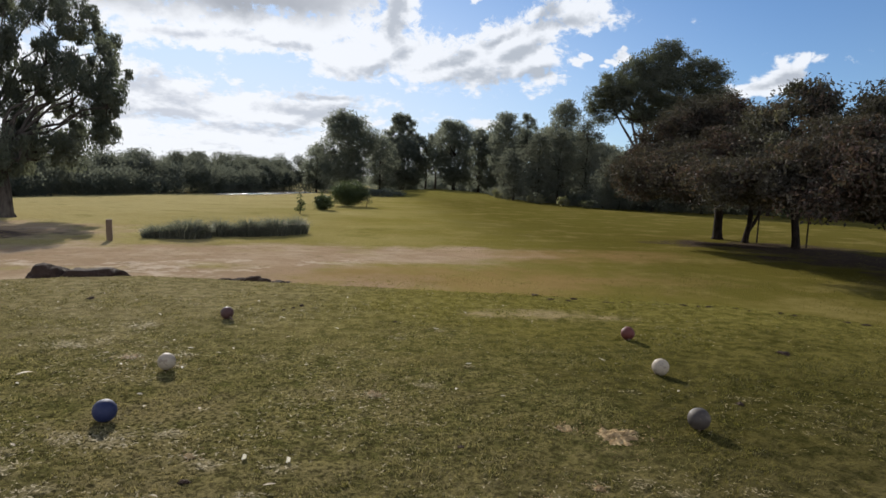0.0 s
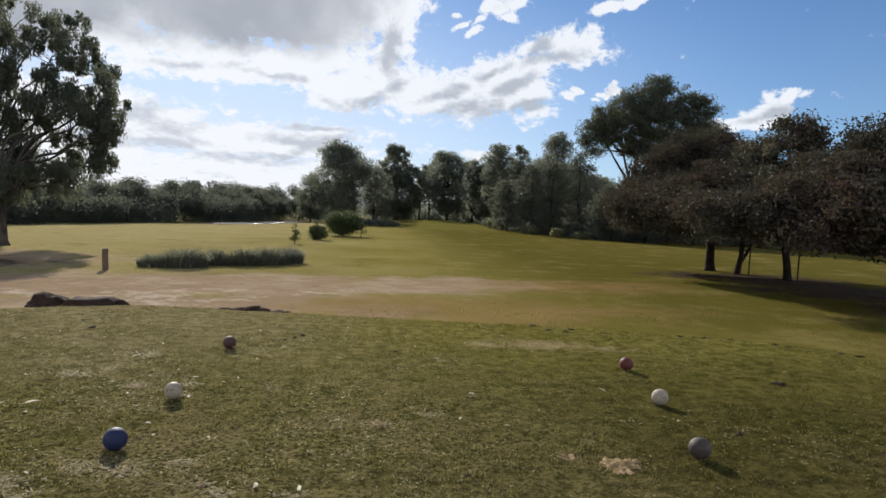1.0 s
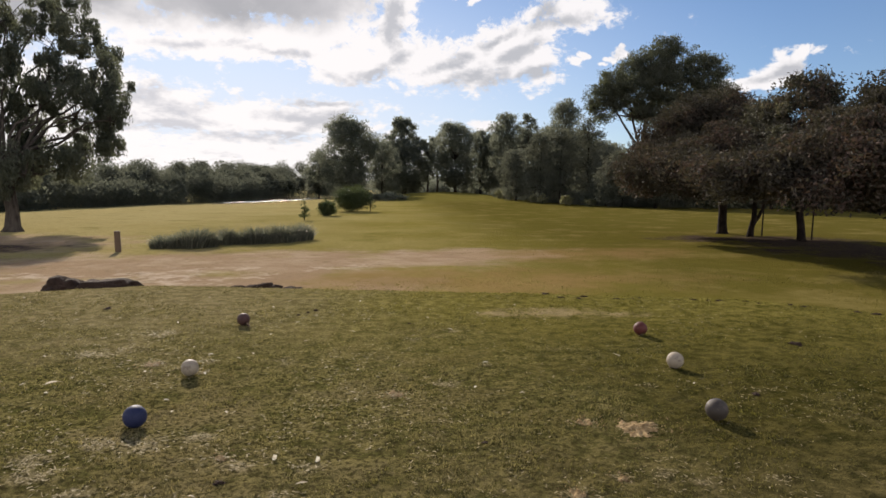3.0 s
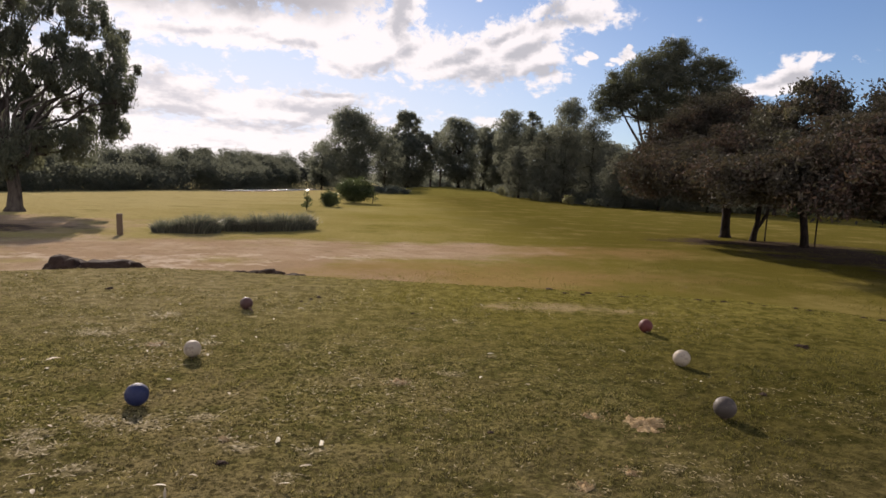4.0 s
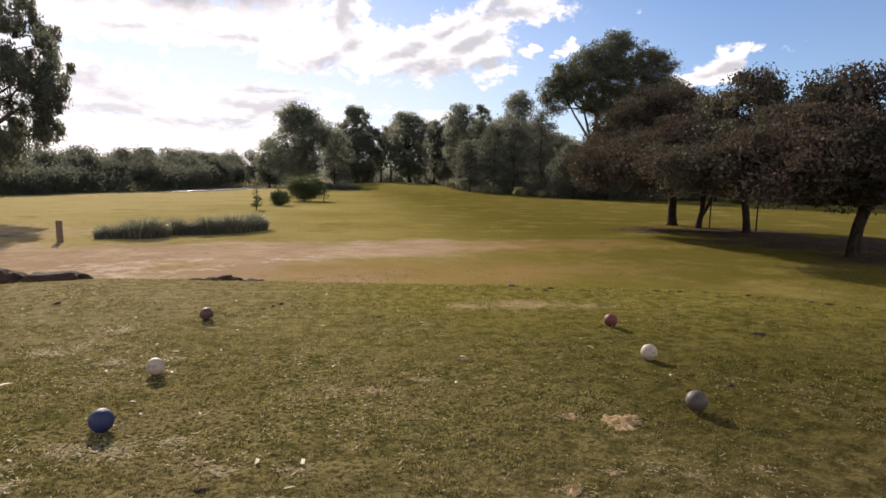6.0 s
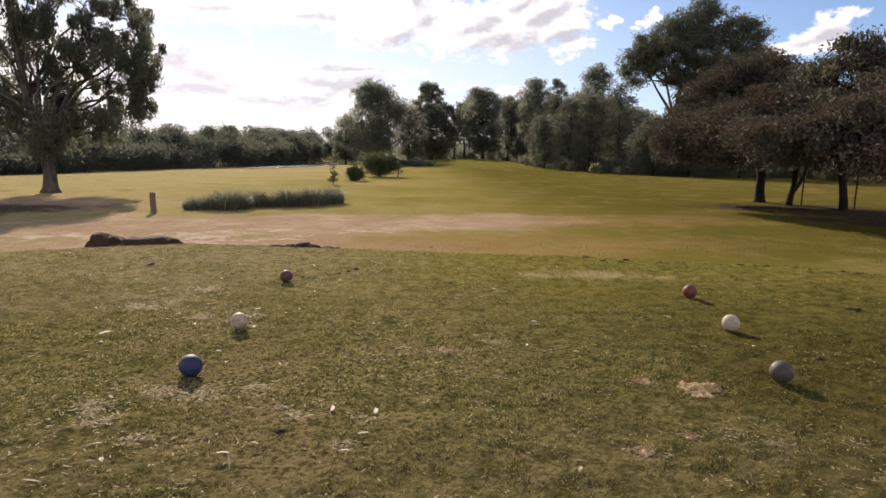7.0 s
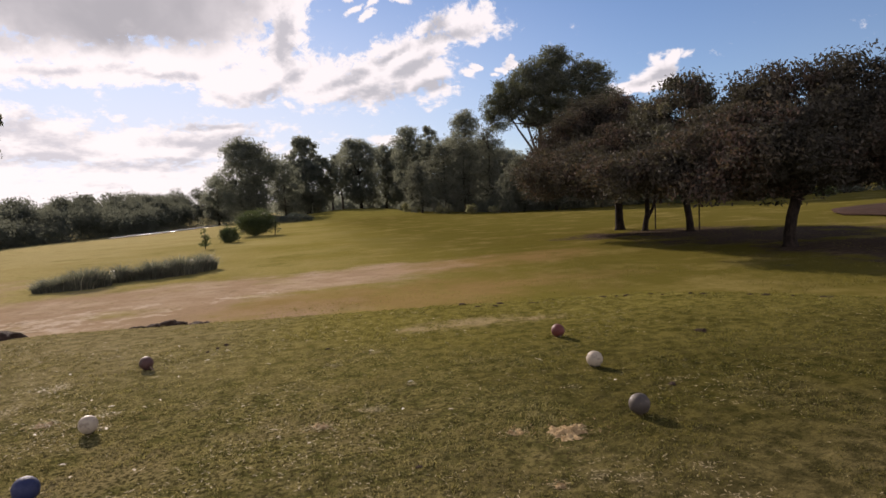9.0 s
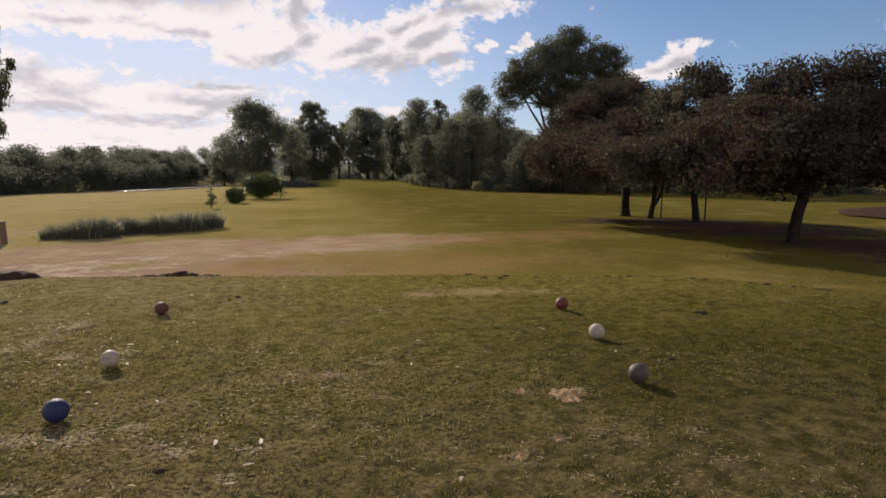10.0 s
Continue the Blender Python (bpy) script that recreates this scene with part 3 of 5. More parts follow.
def tree(name, spot, seed, trunk, lobes, leaf, leaf_mat, bark, label, category="tree", group="", clumps=60, per=60, tuft=0.35, droop=0.5, hollow=0.55, twigs=8, flare=1.5, hang=(1, 1, 0.75), fork=None, girth=0.6, forks=()):
    """A tree. trunk: (x, y, z, radius) from the root up, about the spot; lobes: (x, y, z, rx, rz) masses of the crown; leaf: length, width."""
    rng = np.random.default_rng(seed)
    lines = []
    stem = [(*q[:3], q[3] * (flare if i == 0 else 1)) for i, q in enumerate(trunk)]
    stem[0] = (stem[0][0], stem[0][1], stem[0][2] - 0.15, stem[0][3])
    stem.insert(1, tuple(np.array(trunk[0]) * 0.75 + np.array(trunk[1]) * 0.25))
    lines.append(stem)
    lines += [list(f) for f in forks]
    spots = []
    heads = np.array(trunk, float)
    for x, y, z, rx, rz in lobes:
        start = min(heads[1:], key=lambda q: np.linalg.norm(q[:3] - (x * 0.45, y * 0.45, z - rz * 1.3)))
        if fork:
            start = min(heads[2:], key=lambda q: abs(q[2] - z * fork))
        core = np.array([x, y, z - rz * 0.25])
        lines.append(limb(rng, start[:3], core, start[3] * girth, max(0.02, start[3] * 0.14), 9))
        count = max(4, int(clumps * rx * rx))
        way = unit(rng.normal(size=(count, 3)))
        depth = rng.uniform(hollow, 1.0, (count, 1)) ** 0.6
        wob = 1 + 0.22 * np.sin(way[:, :1] * 5 + seed) * np.cos(way[:, 1:2] * 6 + x)
        cluster = np.array([x, y, z]) + way * depth * wob * np.array([rx, rx, rz])
        for c in cluster[: int(twigs * rx)]:
            lines.append(limb(rng, core, c, max(0.012, start[3] * 0.14), 0.008, 4))
        size = tuft * rng.uniform(0.5, 1.35, (count, 1, 1))
        cloud_of = cluster[:, None, :] + np.clip(rng.normal(size=(count, per, 3)), -1.35, 1.35) * size * np.array(hang)
        keep = rng.uniform(size=(count, per)) < rng.uniform(0.45, 1.0, (count, 1))
        spots.append(cloud_of[keep])
    root = thing(name, spot, label, category, group)
    v, f = tubes(lines)
    part("trunk", raw_mesh(name + "_trunk", v, f, bark, True), root)
    v, f = leaves(rng, np.concatenate(spots), leaf[0], leaf[1], droop)
    part("crown", raw_mesh(name + "_crown", v, f, leaf_mat), root)
    return root


# ---- ground ----
def spaced(marks):
    """Lines of a net, at steps that change along the way."""
    line = []
    for a, b, step in marks:
        line += list(np.arange(a, b, step))
    return np.array(line + [marks[-1][1]])


xs = spaced([(-1500, -200, 100), (-200, -40, 8), (-40, -12, 1.0), (-12, -5, 0.16), (-5, -3, 0.06), (-3, 2.8, 0.022), (2.8, 4.5, 0.06), (4.5, 10, 0.16), (10, 40, 1.0), (40, 200, 8), (200, 1500, 100)])
ys = spaced([(-600, -60, 60), (-60, -12, 4), (-12, 1.5, 0.6), (1.5, 5.0, 0.022), (5.0, 7.5, 0.05), (7.5, 13, 0.14), (13, 40, 0.6), (40, 140, 2.5), (140, 300, 16), (300, 2400, 150)])
mx, my = np.meshgrid(xs, ys)
mz = ground_height(mx, my)


def lumps(x, y):
    """Small unevenness of the tee."""
    return 0.022 * (noise.noise((x * 1.1, y * 1.1, 3.0)) * 0.5 + noise.noise((x * 3.7, y * 3.7, 8.0)) * 0.40 + noise.noise((x * 9, y * 9, 5.0)) * 0.36 + noise.noise((x * 21, y * 21, 2.0)) * 0.24 + noise.noise((x * 37, y * 37, 7.0)) * 0.14)


mz = mz + np.array([lumps(x, y) if -12 < x < 10 and 1 < y < 13 else 0.0 for x, y in zip(mx.ravel(), my.ravel())]).reshape(mz.shape)
net = np.arange(mx.size).reshape(mx.shape)
quads = np.stack([net[:-1, :-1], net[:-1, 1:], net[1:, 1:], net[1:, :-1]], -1).reshape(-1, 4)
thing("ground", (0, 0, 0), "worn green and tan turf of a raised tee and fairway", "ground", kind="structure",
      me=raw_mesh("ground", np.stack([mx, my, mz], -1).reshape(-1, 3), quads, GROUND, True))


def turf(x, y):
    """The height of the turf on the tee, lumps included."""
    return float(ground_height(x, y)) + lumps(x, y)


hill_x = np.linspace(-900, 500, 60)
hill_top = 18 + 10 * np.sin(hill_x * 0.006 + 1.2) + 5 * np.sin(hill_x * 0.021) + 4 * np.exp(-(((hill_x + 470) / 60) ** 2))
hv = np.concatenate([np.stack([hill_x, np.full(60, 1250.0), np.full(60, -2.0)], 1), np.stack([hill_x, np.full(60, 1400.0), hill_top], 1), np.stack([hill_x, np.full(60, 1700.0), np.full(60, -2.0)], 1)])
hf = [(r * 60 + i, r * 60 + i + 1, (r + 1) * 60 + i + 1, (r + 1) * 60 + i) for r in range(2) for i in range(59)]
thing("backdrop", (0, 0, 0), "low wooded hills far off on the skyline", "hill", kind="structure", me=raw_mesh("backdrop", hv, hf, HILL, True))

# The creek that shines at the foot of the woods.
cx = np.linspace(0, 1, 24)
mid = np.stack([-23.4 + 8.6 * cx, 82 + 52 * cx], 1)
wide = 0.3 + 2.3 * np.sin(np.pi * cx) ** 0.6 + 0.3 * np.sin(cx * 9)
edge = unit(np.array([[52, -8.6]], float))
wv = np.concatenate([np.c_[mid - edge * wide[:, None], np.zeros(24)], np.c_[mid + edge * wide[:, None], np.zeros(24)]])
wv[:, 2] = ground_height(wv[:, 0], wv[:, 1]).max() + 0.01
wf = [(i, i + 1, 24 + i + 1, 24 + i) for i in range(23)]
thing("water", (0, 0, 0), "narrow still creek shining beside the woods", "water", kind="structure", me=raw_mesh("water", wv, wf, WATER))

# ---- grass on the tee ----
rng = np.random.default_rng(11)


def blades(rng, x, y, z, tall, wide):
    k = len(x)
    turn = rng.uniform(0, 2 * np.pi, k)
    lean = rng.uniform(0.2, 1.35, k)
    tip_turn = rng.uniform(0, 2 * np.pi, k)
    base = np.stack([x, y, z - 0.003], 1)
    half = np.stack([np.cos(turn), np.sin(turn), np.zeros(k)], 1) * wide[:, None] * 0.5
    tip = base + np.stack([np.cos(tip_turn) * np.sin(lean), np.sin(tip_turn) * np.sin(lean), np.cos(lean)], 1) * tall[:, None]
    return np.stack([base - half, base + half, tip], 1).reshape(-1, 3), np.arange(3 * k).reshape(-1, 3)


count = 70000
depth = 1.7 + 8.6 * rng.uniform(0, 1, count) ** 1.25 - 1.3 * rng.uniform(0, 1, count) ** 3
x = rng.uniform(-1, 1, count) * (1.5 + 0.85 * depth) - 0.1
keep = depth < tee_edge(x) + 0.9
x, depth = x[keep], depth[keep]
more = 26000
x = np.concatenate([x, rng.uniform(-8.5, 6.5, more)])
depth = np.concatenate([depth, rng.uniform(-6.5, 8.4, more)])
tuft_high = rng.uniform(0.35, 1.0, len(x)) ** 2 * 1.7 + 0.25
per = 10
x = np.repeat(x, per) + rng.normal(size=len(x) * per) * 0.012
depth = np.repeat(depth, per) + rng.normal(size=len(depth) * per) * 0.012
tuft_high = np.repeat(tuft_high, per)
patchy = np.array([noise.noise((a * 2.1, b * 2.1, 0.7)) + 0.6 * noise.noise((a * 9, b * 9, 4.2)) for a, b in zip(x, depth)])
keep = patchy + rng.normal(size=len(x)) * 0.25 > -0.10
for bx, by, br in BARE_SPOTS:
    keep &= np.hypot(x - bx, depth - by) > br * rng.uniform(0.2, 0.9, len(x))
for bx, by, br in STRAW_SPOTS:
    keep &= (np.hypot(x - bx, (depth - by) * 1.15) > br * rng.uniform(0.1, 1.0, len(x))) | (rng.uniform(size=len(x)) < 0.45)
keep &= (((x - 1.3) / 0.9) ** 2 + ((depth - 7.1) / 0.40) ** 2 > rng.uniform(0.0, 1.0, len(x))) | (rng.uniform(size=len(x)) < 0.5)
x, depth, patchy, tuft_high = x[keep], depth[keep], patchy[keep], tuft_high[keep]
z = ground_height(x, depth) + np.array([lumps(a, b) for a, b in zip(x, depth)])
tall = rng.uniform(0.006, 0.015, len(x)) * tuft_high * (1 + 0.6 * np.clip(patchy, -0.5, 1))
v, f = blades(rng, x, depth, z, tall, rng.uniform(0.004, 0.0105, len(x)) * (0.7 + depth * 0.09))
thing("grass", (0, 0, 0), "short mown patchy grass on the tee", "grass", kind="stuff", me=raw_mesh("grass", v, f, BLADE))


k = 24000
depth = 1.7 + 7.2 * rng.uniform(0, 1, k) ** 1.2
x = rng.uniform(-1, 1, k) * (1.5 + 0.85 * depth) - 0.3
dry = np.array([noise.noise((a * 0.9, b * 0.9, 2.0)) + 0.5 * noise.noise((a * 4, b * 4, 6.0)) for a, b in zip(x, depth)])
keep = (depth < tee_edge(x)) & (dry - 0.06 * x + rng.normal(size=k) * 0.3 > 0.25)
x, depth = x[keep], depth[keep]
for sx, sy, sr in STRAW_SPOTS:
    m = int(1200 * sr * sr) + 8
    x = np.concatenate([x, sx + rng.normal(size=m) * sr * 0.50])
    depth = np.concatenate([depth, sy + rng.normal(size=m) * sr * 0.30])
k = len(x)
z = ground_height(x, depth) + np.array([lumps(a, b) for a, b in zip(x, depth)]) + rng.uniform(0.005, 0.013, k)
turn = rng.uniform(0, 2 * np.pi, k)
along = np.stack([np.cos(turn), np.sin(turn), rng.uniform(-0.15, 0.3, k)], 1) * rng.uniform(0.004, 0.014, k)[:, None]
over = np.stack([-np.sin(turn), np.cos(turn), np.zeros(k)], 1) * rng.uniform(0.0015, 0.0035, k)[:, None] * (0.7 + depth * 0.12)[:, None]
base = np.stack([x, depth, z], 1)
v = np.stack([base - along - over, base - along + over, base + along + over, base + along - over], 1).reshape(-1, 3)
thing("dead_grass", (0, 0, 0), "loose dead straw lying in the turf", "grass", kind="stuff", me=raw_mesh("dead_grass", v, np.arange(4 * k).reshape(-1, 4), STRAW))

k = 60000
depth = 9.3 + 20 * rng.uniform(0, 1, k) ** 1.7
x = rng.uniform(-0.85, 1.15, k) * depth
keep = (depth > tee_edge(x) + 0.8) & (((x + 5.0) / 11) ** 2 + ((depth - 16.0 - 0.2 * (x + 5)) / 4.0) ** 2 > rng.uniform(0.5, 1.2, k))
keep &= np.array([noise.noise((a * 0.5, b * 0.5, 1.0)) + 0.5 * noise.noise((a * 2, b * 2, 3.0)) for a, b in zip(x, depth)]) > rng.normal(size=k) * 0.2 - 0.05
x, depth = x[keep], depth[keep]
v, f = blades(rng, x, depth, ground_height(x, depth), rng.uniform(0.015, 0.045, len(x)), rng.uniform(0.010, 0.022, len(x)))
thing("fairway_grass", (0, 0, 0), "patchy longer grass on the fairway's near end", "grass", kind="stuff", me=raw_mesh("fairway_grass", v, f, FAIRWAY_BLADE))


# ---- tee markers ----
def tee_marker(x, y, r, mat, label, seed):
    """A painted ball, a little dented, with the collar of its ground spike."""
    rng = np.random.default_rng(seed)
    bm = bmesh.new()
    bmesh.ops.create_uvsphere(bm, u_segments=40, v_segments=24, radius=r)
    for vert in bm.verts:
        vert.co *= 1 + 0.012 * noise.noise(vert.co * 22 + Vector((seed * 3.1, 0, 0)))
        if vert.co.z < -0.9 * r:
            vert.co.z = -0.9 * r - (abs(vert.co.z) - 0.9 * r) * 0.3
    me = bpy.data.meshes.new("ball")
    for face in bm.faces:
        face.smooth = True
    bm.to_mesh(me)
    bm.free()
    me.materials.append(mat)
    root = thing("tee_marker", (x, y, turf(x, y) + r - 0.002), label, "tee marker", "tee markers")
    root.rotation_euler = (0.3 * rng.normal(), 0.3 * rng.normal(), rng.uniform(0, 6))
    part("ball", me, root)
    v, f = tubes([[(0, 0, -0.055, 0.012), (0, 0, -0.09, 0.012), (0, 0, -0.16, 0.003)]], 10)
    part("spike", raw_mesh("spike", v, f, TIMBER), root, "spike driven into the turf").rotation_euler = (0, 0, 0)
    return root


tee_marker(-2.07, 3.82, 0.068, BLUE, "glossy dark blue painted ball on the turf", 1)
tee_marker(-2.067, 4.818, 0.064, WHITE, "scuffed off-white painted ball on the turf", 2)
tee_marker(-2.10, 6.636, 0.066, DARK_RED, "dark worn red painted ball on the turf", 3)
tee_marker(1.52, 3.70, 0.068, GREY, "faded dark grey painted ball on the turf", 4)
tee_marker(1.769, 4.814, 0.067, WHITE, "scuffed off-white painted ball on the turf", 5)
tee_marker(1.941, 5.954, 0.067, RED, "worn brownish red painted ball on the turf", 6)


# ---- boulders and clods on the tee's rim ----
def lump(name, spot, size, seed, mat, label, category, group="", rough=0.35, sharp=3.0, turn=0.0, box=1.0):
    bm = bmesh.new()
    bmesh.ops.create_icosphere(bm, subdivisions=4, radius=1.0)
    for vert in bm.verts:
        q = vert.co.normalized()
        k = 1 + rough * noise.noise(q * 1.3 + Vector((seed, 0, 0))) + rough * 0.45 * noise.noise(q * sharp + Vector((0, seed, 0))) + rough * 0.18 * noise.noise(q * sharp * 3)
        square = [math.copysign(abs(c) ** box, c) for c in q]
        vert.co = Vector((square[0] * size[0], square[1] * size[1], max(square[2], -0.45) * size[2])) * k
    for face in bm.faces:
        face.smooth = True
    me = bpy.data.meshes.new(name)
    bm.to_mesh(me)
    bm.free()
    me.materials.append(mat)
    ob = thing(name, spot, label, category, group, me=me)
    ob.rotation_euler = (0, 0, turn)
    return ob


lump("boulder", (-5.45, 9.55, -0.11), (0.26, 0.26, 0.235), 1.3, EARTH, "dark brown humped boulder on the tee's rim", "rock", "boulders on the rim", box=0.9)
lump("boulder", (-4.78, 9.55, -0.11), (0.42, 0.24, 0.185), 5.1, EARTH, "long low dark brown boulder on the tee's rim", "rock", "boulders on the rim", rough=0.26, box=0.6)
for x, y, a, c in [(-2.86, 9.42, 0.10, 0.030), (-2.66, 9.50, 0.13, 0.045), (-2.46, 9.55, 0.16, 0.075), (-2.30, 9.50, 0.09, 0.04), (-2.10, 9.42, 0.12, 0.03), (-1.94, 9.32, 0.08, 0.02)]:
    lump("clod", (x, y, turf(x, y)), (a, a * 0.6, c), x * 7, EARTH, "dark crumbled clod of turf on the rim", "clod", "clods on the rim", rough=0.6, turn=x)


for x, y, a in [(-1.36, 3.04, 0.026), (0.01, 3.44, 0.018), (3.24, 5.46, 0.050), (2.05, 4.14, 0.030), (1.59, 8.44, 0.060), (-1.52, 7.28, 0.025), (-1.44, 7.40, 0.03), (-1.60, 7.10, 0.02), (-3.92, 7.62, 0.04), (-0.35, 6.6, 0.02)]:
    lump("clod", (x, y, turf(x, y) + 0.004), (a, a * 0.7, a * 0.35), x * 5 + 1, EARTH, "small dark crumb of earth lying in the turf", "clod", "clods on the tee", rough=0.7, turn=y)
edge_rng = np.random.default_rng(77)
for i in range(22):
    x = 1.6 + 4.2 * (i + edge_rng.uniform(-0.9, 0.9)) / 22
    y = float(tee_edge(x)) + edge_rng.normal() * 0.07 + 0.02
    a = edge_rng.uniform(0.015, 0.05)
    lump("clod", (x, y, turf(x, y)), (a, a * 0.45, edge_rng.uniform(0.006, 0.015)), x * 3, EARTH, "dark low scrap of turf along the tee's rim", "clod", "scraps on the rim", rough=0.6, turn=-0.2)


# ---- bare patches ----
def sand_patch(x, y, r, seed):
    """A worn hollow of loose sandy soil with a ragged rim and crumbs about it."""
    rng = np.random.default_rng(seed)
    k, rings = 64, 7
    verts, faces = [(x, y, turf(x, y) + 0.010)], []
    for ring in range(1, rings + 1):
        s = ring / rings
        for i in range(k):
            a = 2 * math.pi * i / k
            e = r * s * (1 + 0.45 * noise.noise((math.cos(a) * 1.1 + seed, math.sin(a) * 1.1, 0.0)) + 0.22 * noise.noise((math.cos(a) * 3 + seed, math.sin(a) * 3, 2.0)) + 0.2 * noise.noise((math.cos(a) * 11 + seed, math.sin(a) * 11, 5.0)))
            px, py = x + math.cos(a) * e * 0.95, y + math.sin(a) * e * 1.05
            verts.append((px, py, turf(px, py) + 0.009 * (1 - s**3) + 0.020 * noise.noise((px * 26, py * 26, 1.0)) + 0.007 * noise.noise((px * 60, py * 60, 4.0)) - (0.008 if ring == rings else 0)))
    for i in range(k):
        j = (i + 1) % k
        faces.append((0, 1 + i, 1 + j, 1 + j))
        for ring in range(rings - 1):
            q = 1 + ring * k
            faces.append((q + i, q + k + i, q + k + j, q + j))
    tri = np.array([(a, b, c) for a, b, c, d in faces] + [(a, c, d) for a, b, c, d in faces if c != d])
    crumbs_v, crumbs_f, base = [], [], len(verts)
    for _ in range(int(130 * r / 0.1)):
        a, e, size = rng.uniform(0, 6.28), r * 2.4 * rng.uniform(0.0, 1.0) ** 0.8, rng.uniform(0.002, 0.005)
        c = np.array([x + math.cos(a) * e * 0.95, y + math.sin(a) * e * 1.05, 0])
        c[2] = turf(c[0], c[1]) + size * 0.6 + 0.006
        o = rng.normal(size=(4, 3)) * size
        crumbs_v += list(c + o)
        crumbs_f += [(base, base + 1, base + 2), (base, base + 2, base + 3), (base, base + 3, base + 1), (base + 1, base + 3, base + 2)]
        base += 4
    me = raw_mesh("sand_patch", np.array(verts + [tuple(c) for c in crumbs_v]), np.concatenate([tri, np.array(crumbs_f)]), SAND, False)
    return thing("sand_patch", (0, 0, 0), "pale worn patch of bare sandy soil in the turf", "bare patch", "bare patches", "stuff", me)


for i, (x, y, r) in enumerate(BARE_SPOTS):
    sand_patch(x, y, r * 0.62, 200 + i)


# ---- fallen leaves and chips ----
def leaf_shape(long, wide, curl):
    v, f = [], []
    for i in range(7):
        s = i / 6
        half = wide * 0.5 * math.sin(math.pi * min(1, s * 0.92 + 0.06)) ** 0.8
        z = 0.004 + curl * math.sin(math.pi * s) * long
        v += [((s - 0.5) * long, -half, z + half * 0.35), ((s - 0.5) * long, 0, z), ((s - 0.5) * long, half, z + half * 0.35)]
    for i in range(6):
        for j in (0, 1):
            f.append((i * 3 + j, i * 3 + 3 + j, i * 3 + 4 + j, i * 3 + 1 + j))
    return raw_mesh("fallen_leaf", np.array(v), np.array(f), DRY_LEAF, True)


LEAF_SHAPES = [leaf_shape(0.07, 0.012, 0.03), leaf_shape(0.060, 0.018, 0.04), leaf_shape(0.14, 0.042, 0.05), leaf_shape(0.040, 0.019, 0.08)]
rng = np.random.default_rng(21)
litter = [(-2.98, 4.66, 1.1, 2), (-2.15, 2.85, 0.5, 0), (-2.24, 2.55, 0.1, 0), (-1.5, 2.7, 1.9, 0), (-1.55, 2.77, 0.1, 1), (-1.02, 2.8, 2.7, 0), (-0.95, 2.98, 0.0, 1), (-0.8, 4.31, 2.6, 0), (-1.53, 6.6, 0.0, 1), (-0.93, 6.18, 2.8, 1), (-3.24, 6.02, 0.2, 1), (-3.45, 5.97, 0.1, 1), (-2.07, 5.36, 2.9, 1), (0.24, 4.98, 0.4, 1), (0.06, 6.2, 0.1, 1), (-0.32, 5.94, 0.0, 1), (1.41, 5.16, 2.3, 0)]
for x, y in [(-3.86, 7.82), (-4.12, 7.29), (-5.24, 8.27), (-4.23, 6.8), (-3.19, 6.19), (-2.68, 5.21), (-2.28, 5.61), (-2.02, 4.93), (-2.03, 4.22), (-1.57, 3.96), (-1.82, 7.89), (-1.72, 5.37), (-1.44, 2.87), (-0.57, 3.98), (-2.35, 3.41), (-2.05, 2.72), (1.13, 6.59), (1.7, 4.34), (0.38, 4.19), (0.0, 2.6)]:
    litter.append((x, y, rng.uniform(0, 3.1), 3))
for _ in range(26):
    y = rng.uniform(4.0, 8.6)
    litter.append((rng.normal(-1.8, 1.6) * (0.5 + y * 0.11), y, rng.uniform(0, 3.1), 3))
for x, y, turn, kind in litter:
    ob = thing("fallen_leaf", (x, y, turf(x, y) + 0.022), "dry curled pale fallen leaf on the turf", "leaf", "fallen leaves", me=LEAF_SHAPES[kind])
    ob.rotation_euler = (rng.normal() * 0.15, rng.normal() * 0.15, turn)


def paper_chip(x, y, tilt):
    """A small upright chip of pale bark."""
    v = np.array([(-0.010, -0.003, -0.01), (0.010, -0.003, -0.01), (0.012, -0.002, 0.020), (-0.006, -0.002, 0.027), (-0.010, 0.003, -0.01), (0.010, 0.003, -0.01), (0.012, 0.002, 0.020), (-0.006, 0.002, 0.027)])
    f = np.array([(0, 1, 2, 3), (5, 4, 7, 6), (1, 5, 6, 2), (4, 0, 3, 7), (3, 2, 6, 7), (4, 5, 1, 0)])
    ob = thing("bark_chip", (x, y, turf(x, y) + 0.004), "small white chip standing up in the turf", "chip", "white chips", me=raw_mesh("bark_chip", v, f, PALE))
    ob.rotation_euler = (tilt, 0.1, 0.3)


paper_chip(-0.915, 3.28, 0.1)
paper_chip(-1.144, 3.30, 0.25)

# Longer, darker grass along the rim.
k = 4000
x = rng.uniform(-7, 6.5, k)
y = tee_edge(x) + 0.25 + rng.normal(size=k) * 0.3
high = np.array([noise.noise((a * 2.5, 0.3, 7.0)) for a in x])
keep = high + 0.25 * (x > 0.5) + rng.normal(size=k) * 0.12 > 0.05
x, y, high = x[keep], y[keep], high[keep]
v, f = blades(rng, x, y, ground_height(x, y), rng.uniform(0.015, 0.04, len(x)), rng.uniform(0.006, 0.012, len(x)))
thing("rim_grass", (0, 0, 0), "longer rough grass along the tee's rim", "grass", kind="stuff", me=raw_mesh("rim_grass", v, f, BLADE))


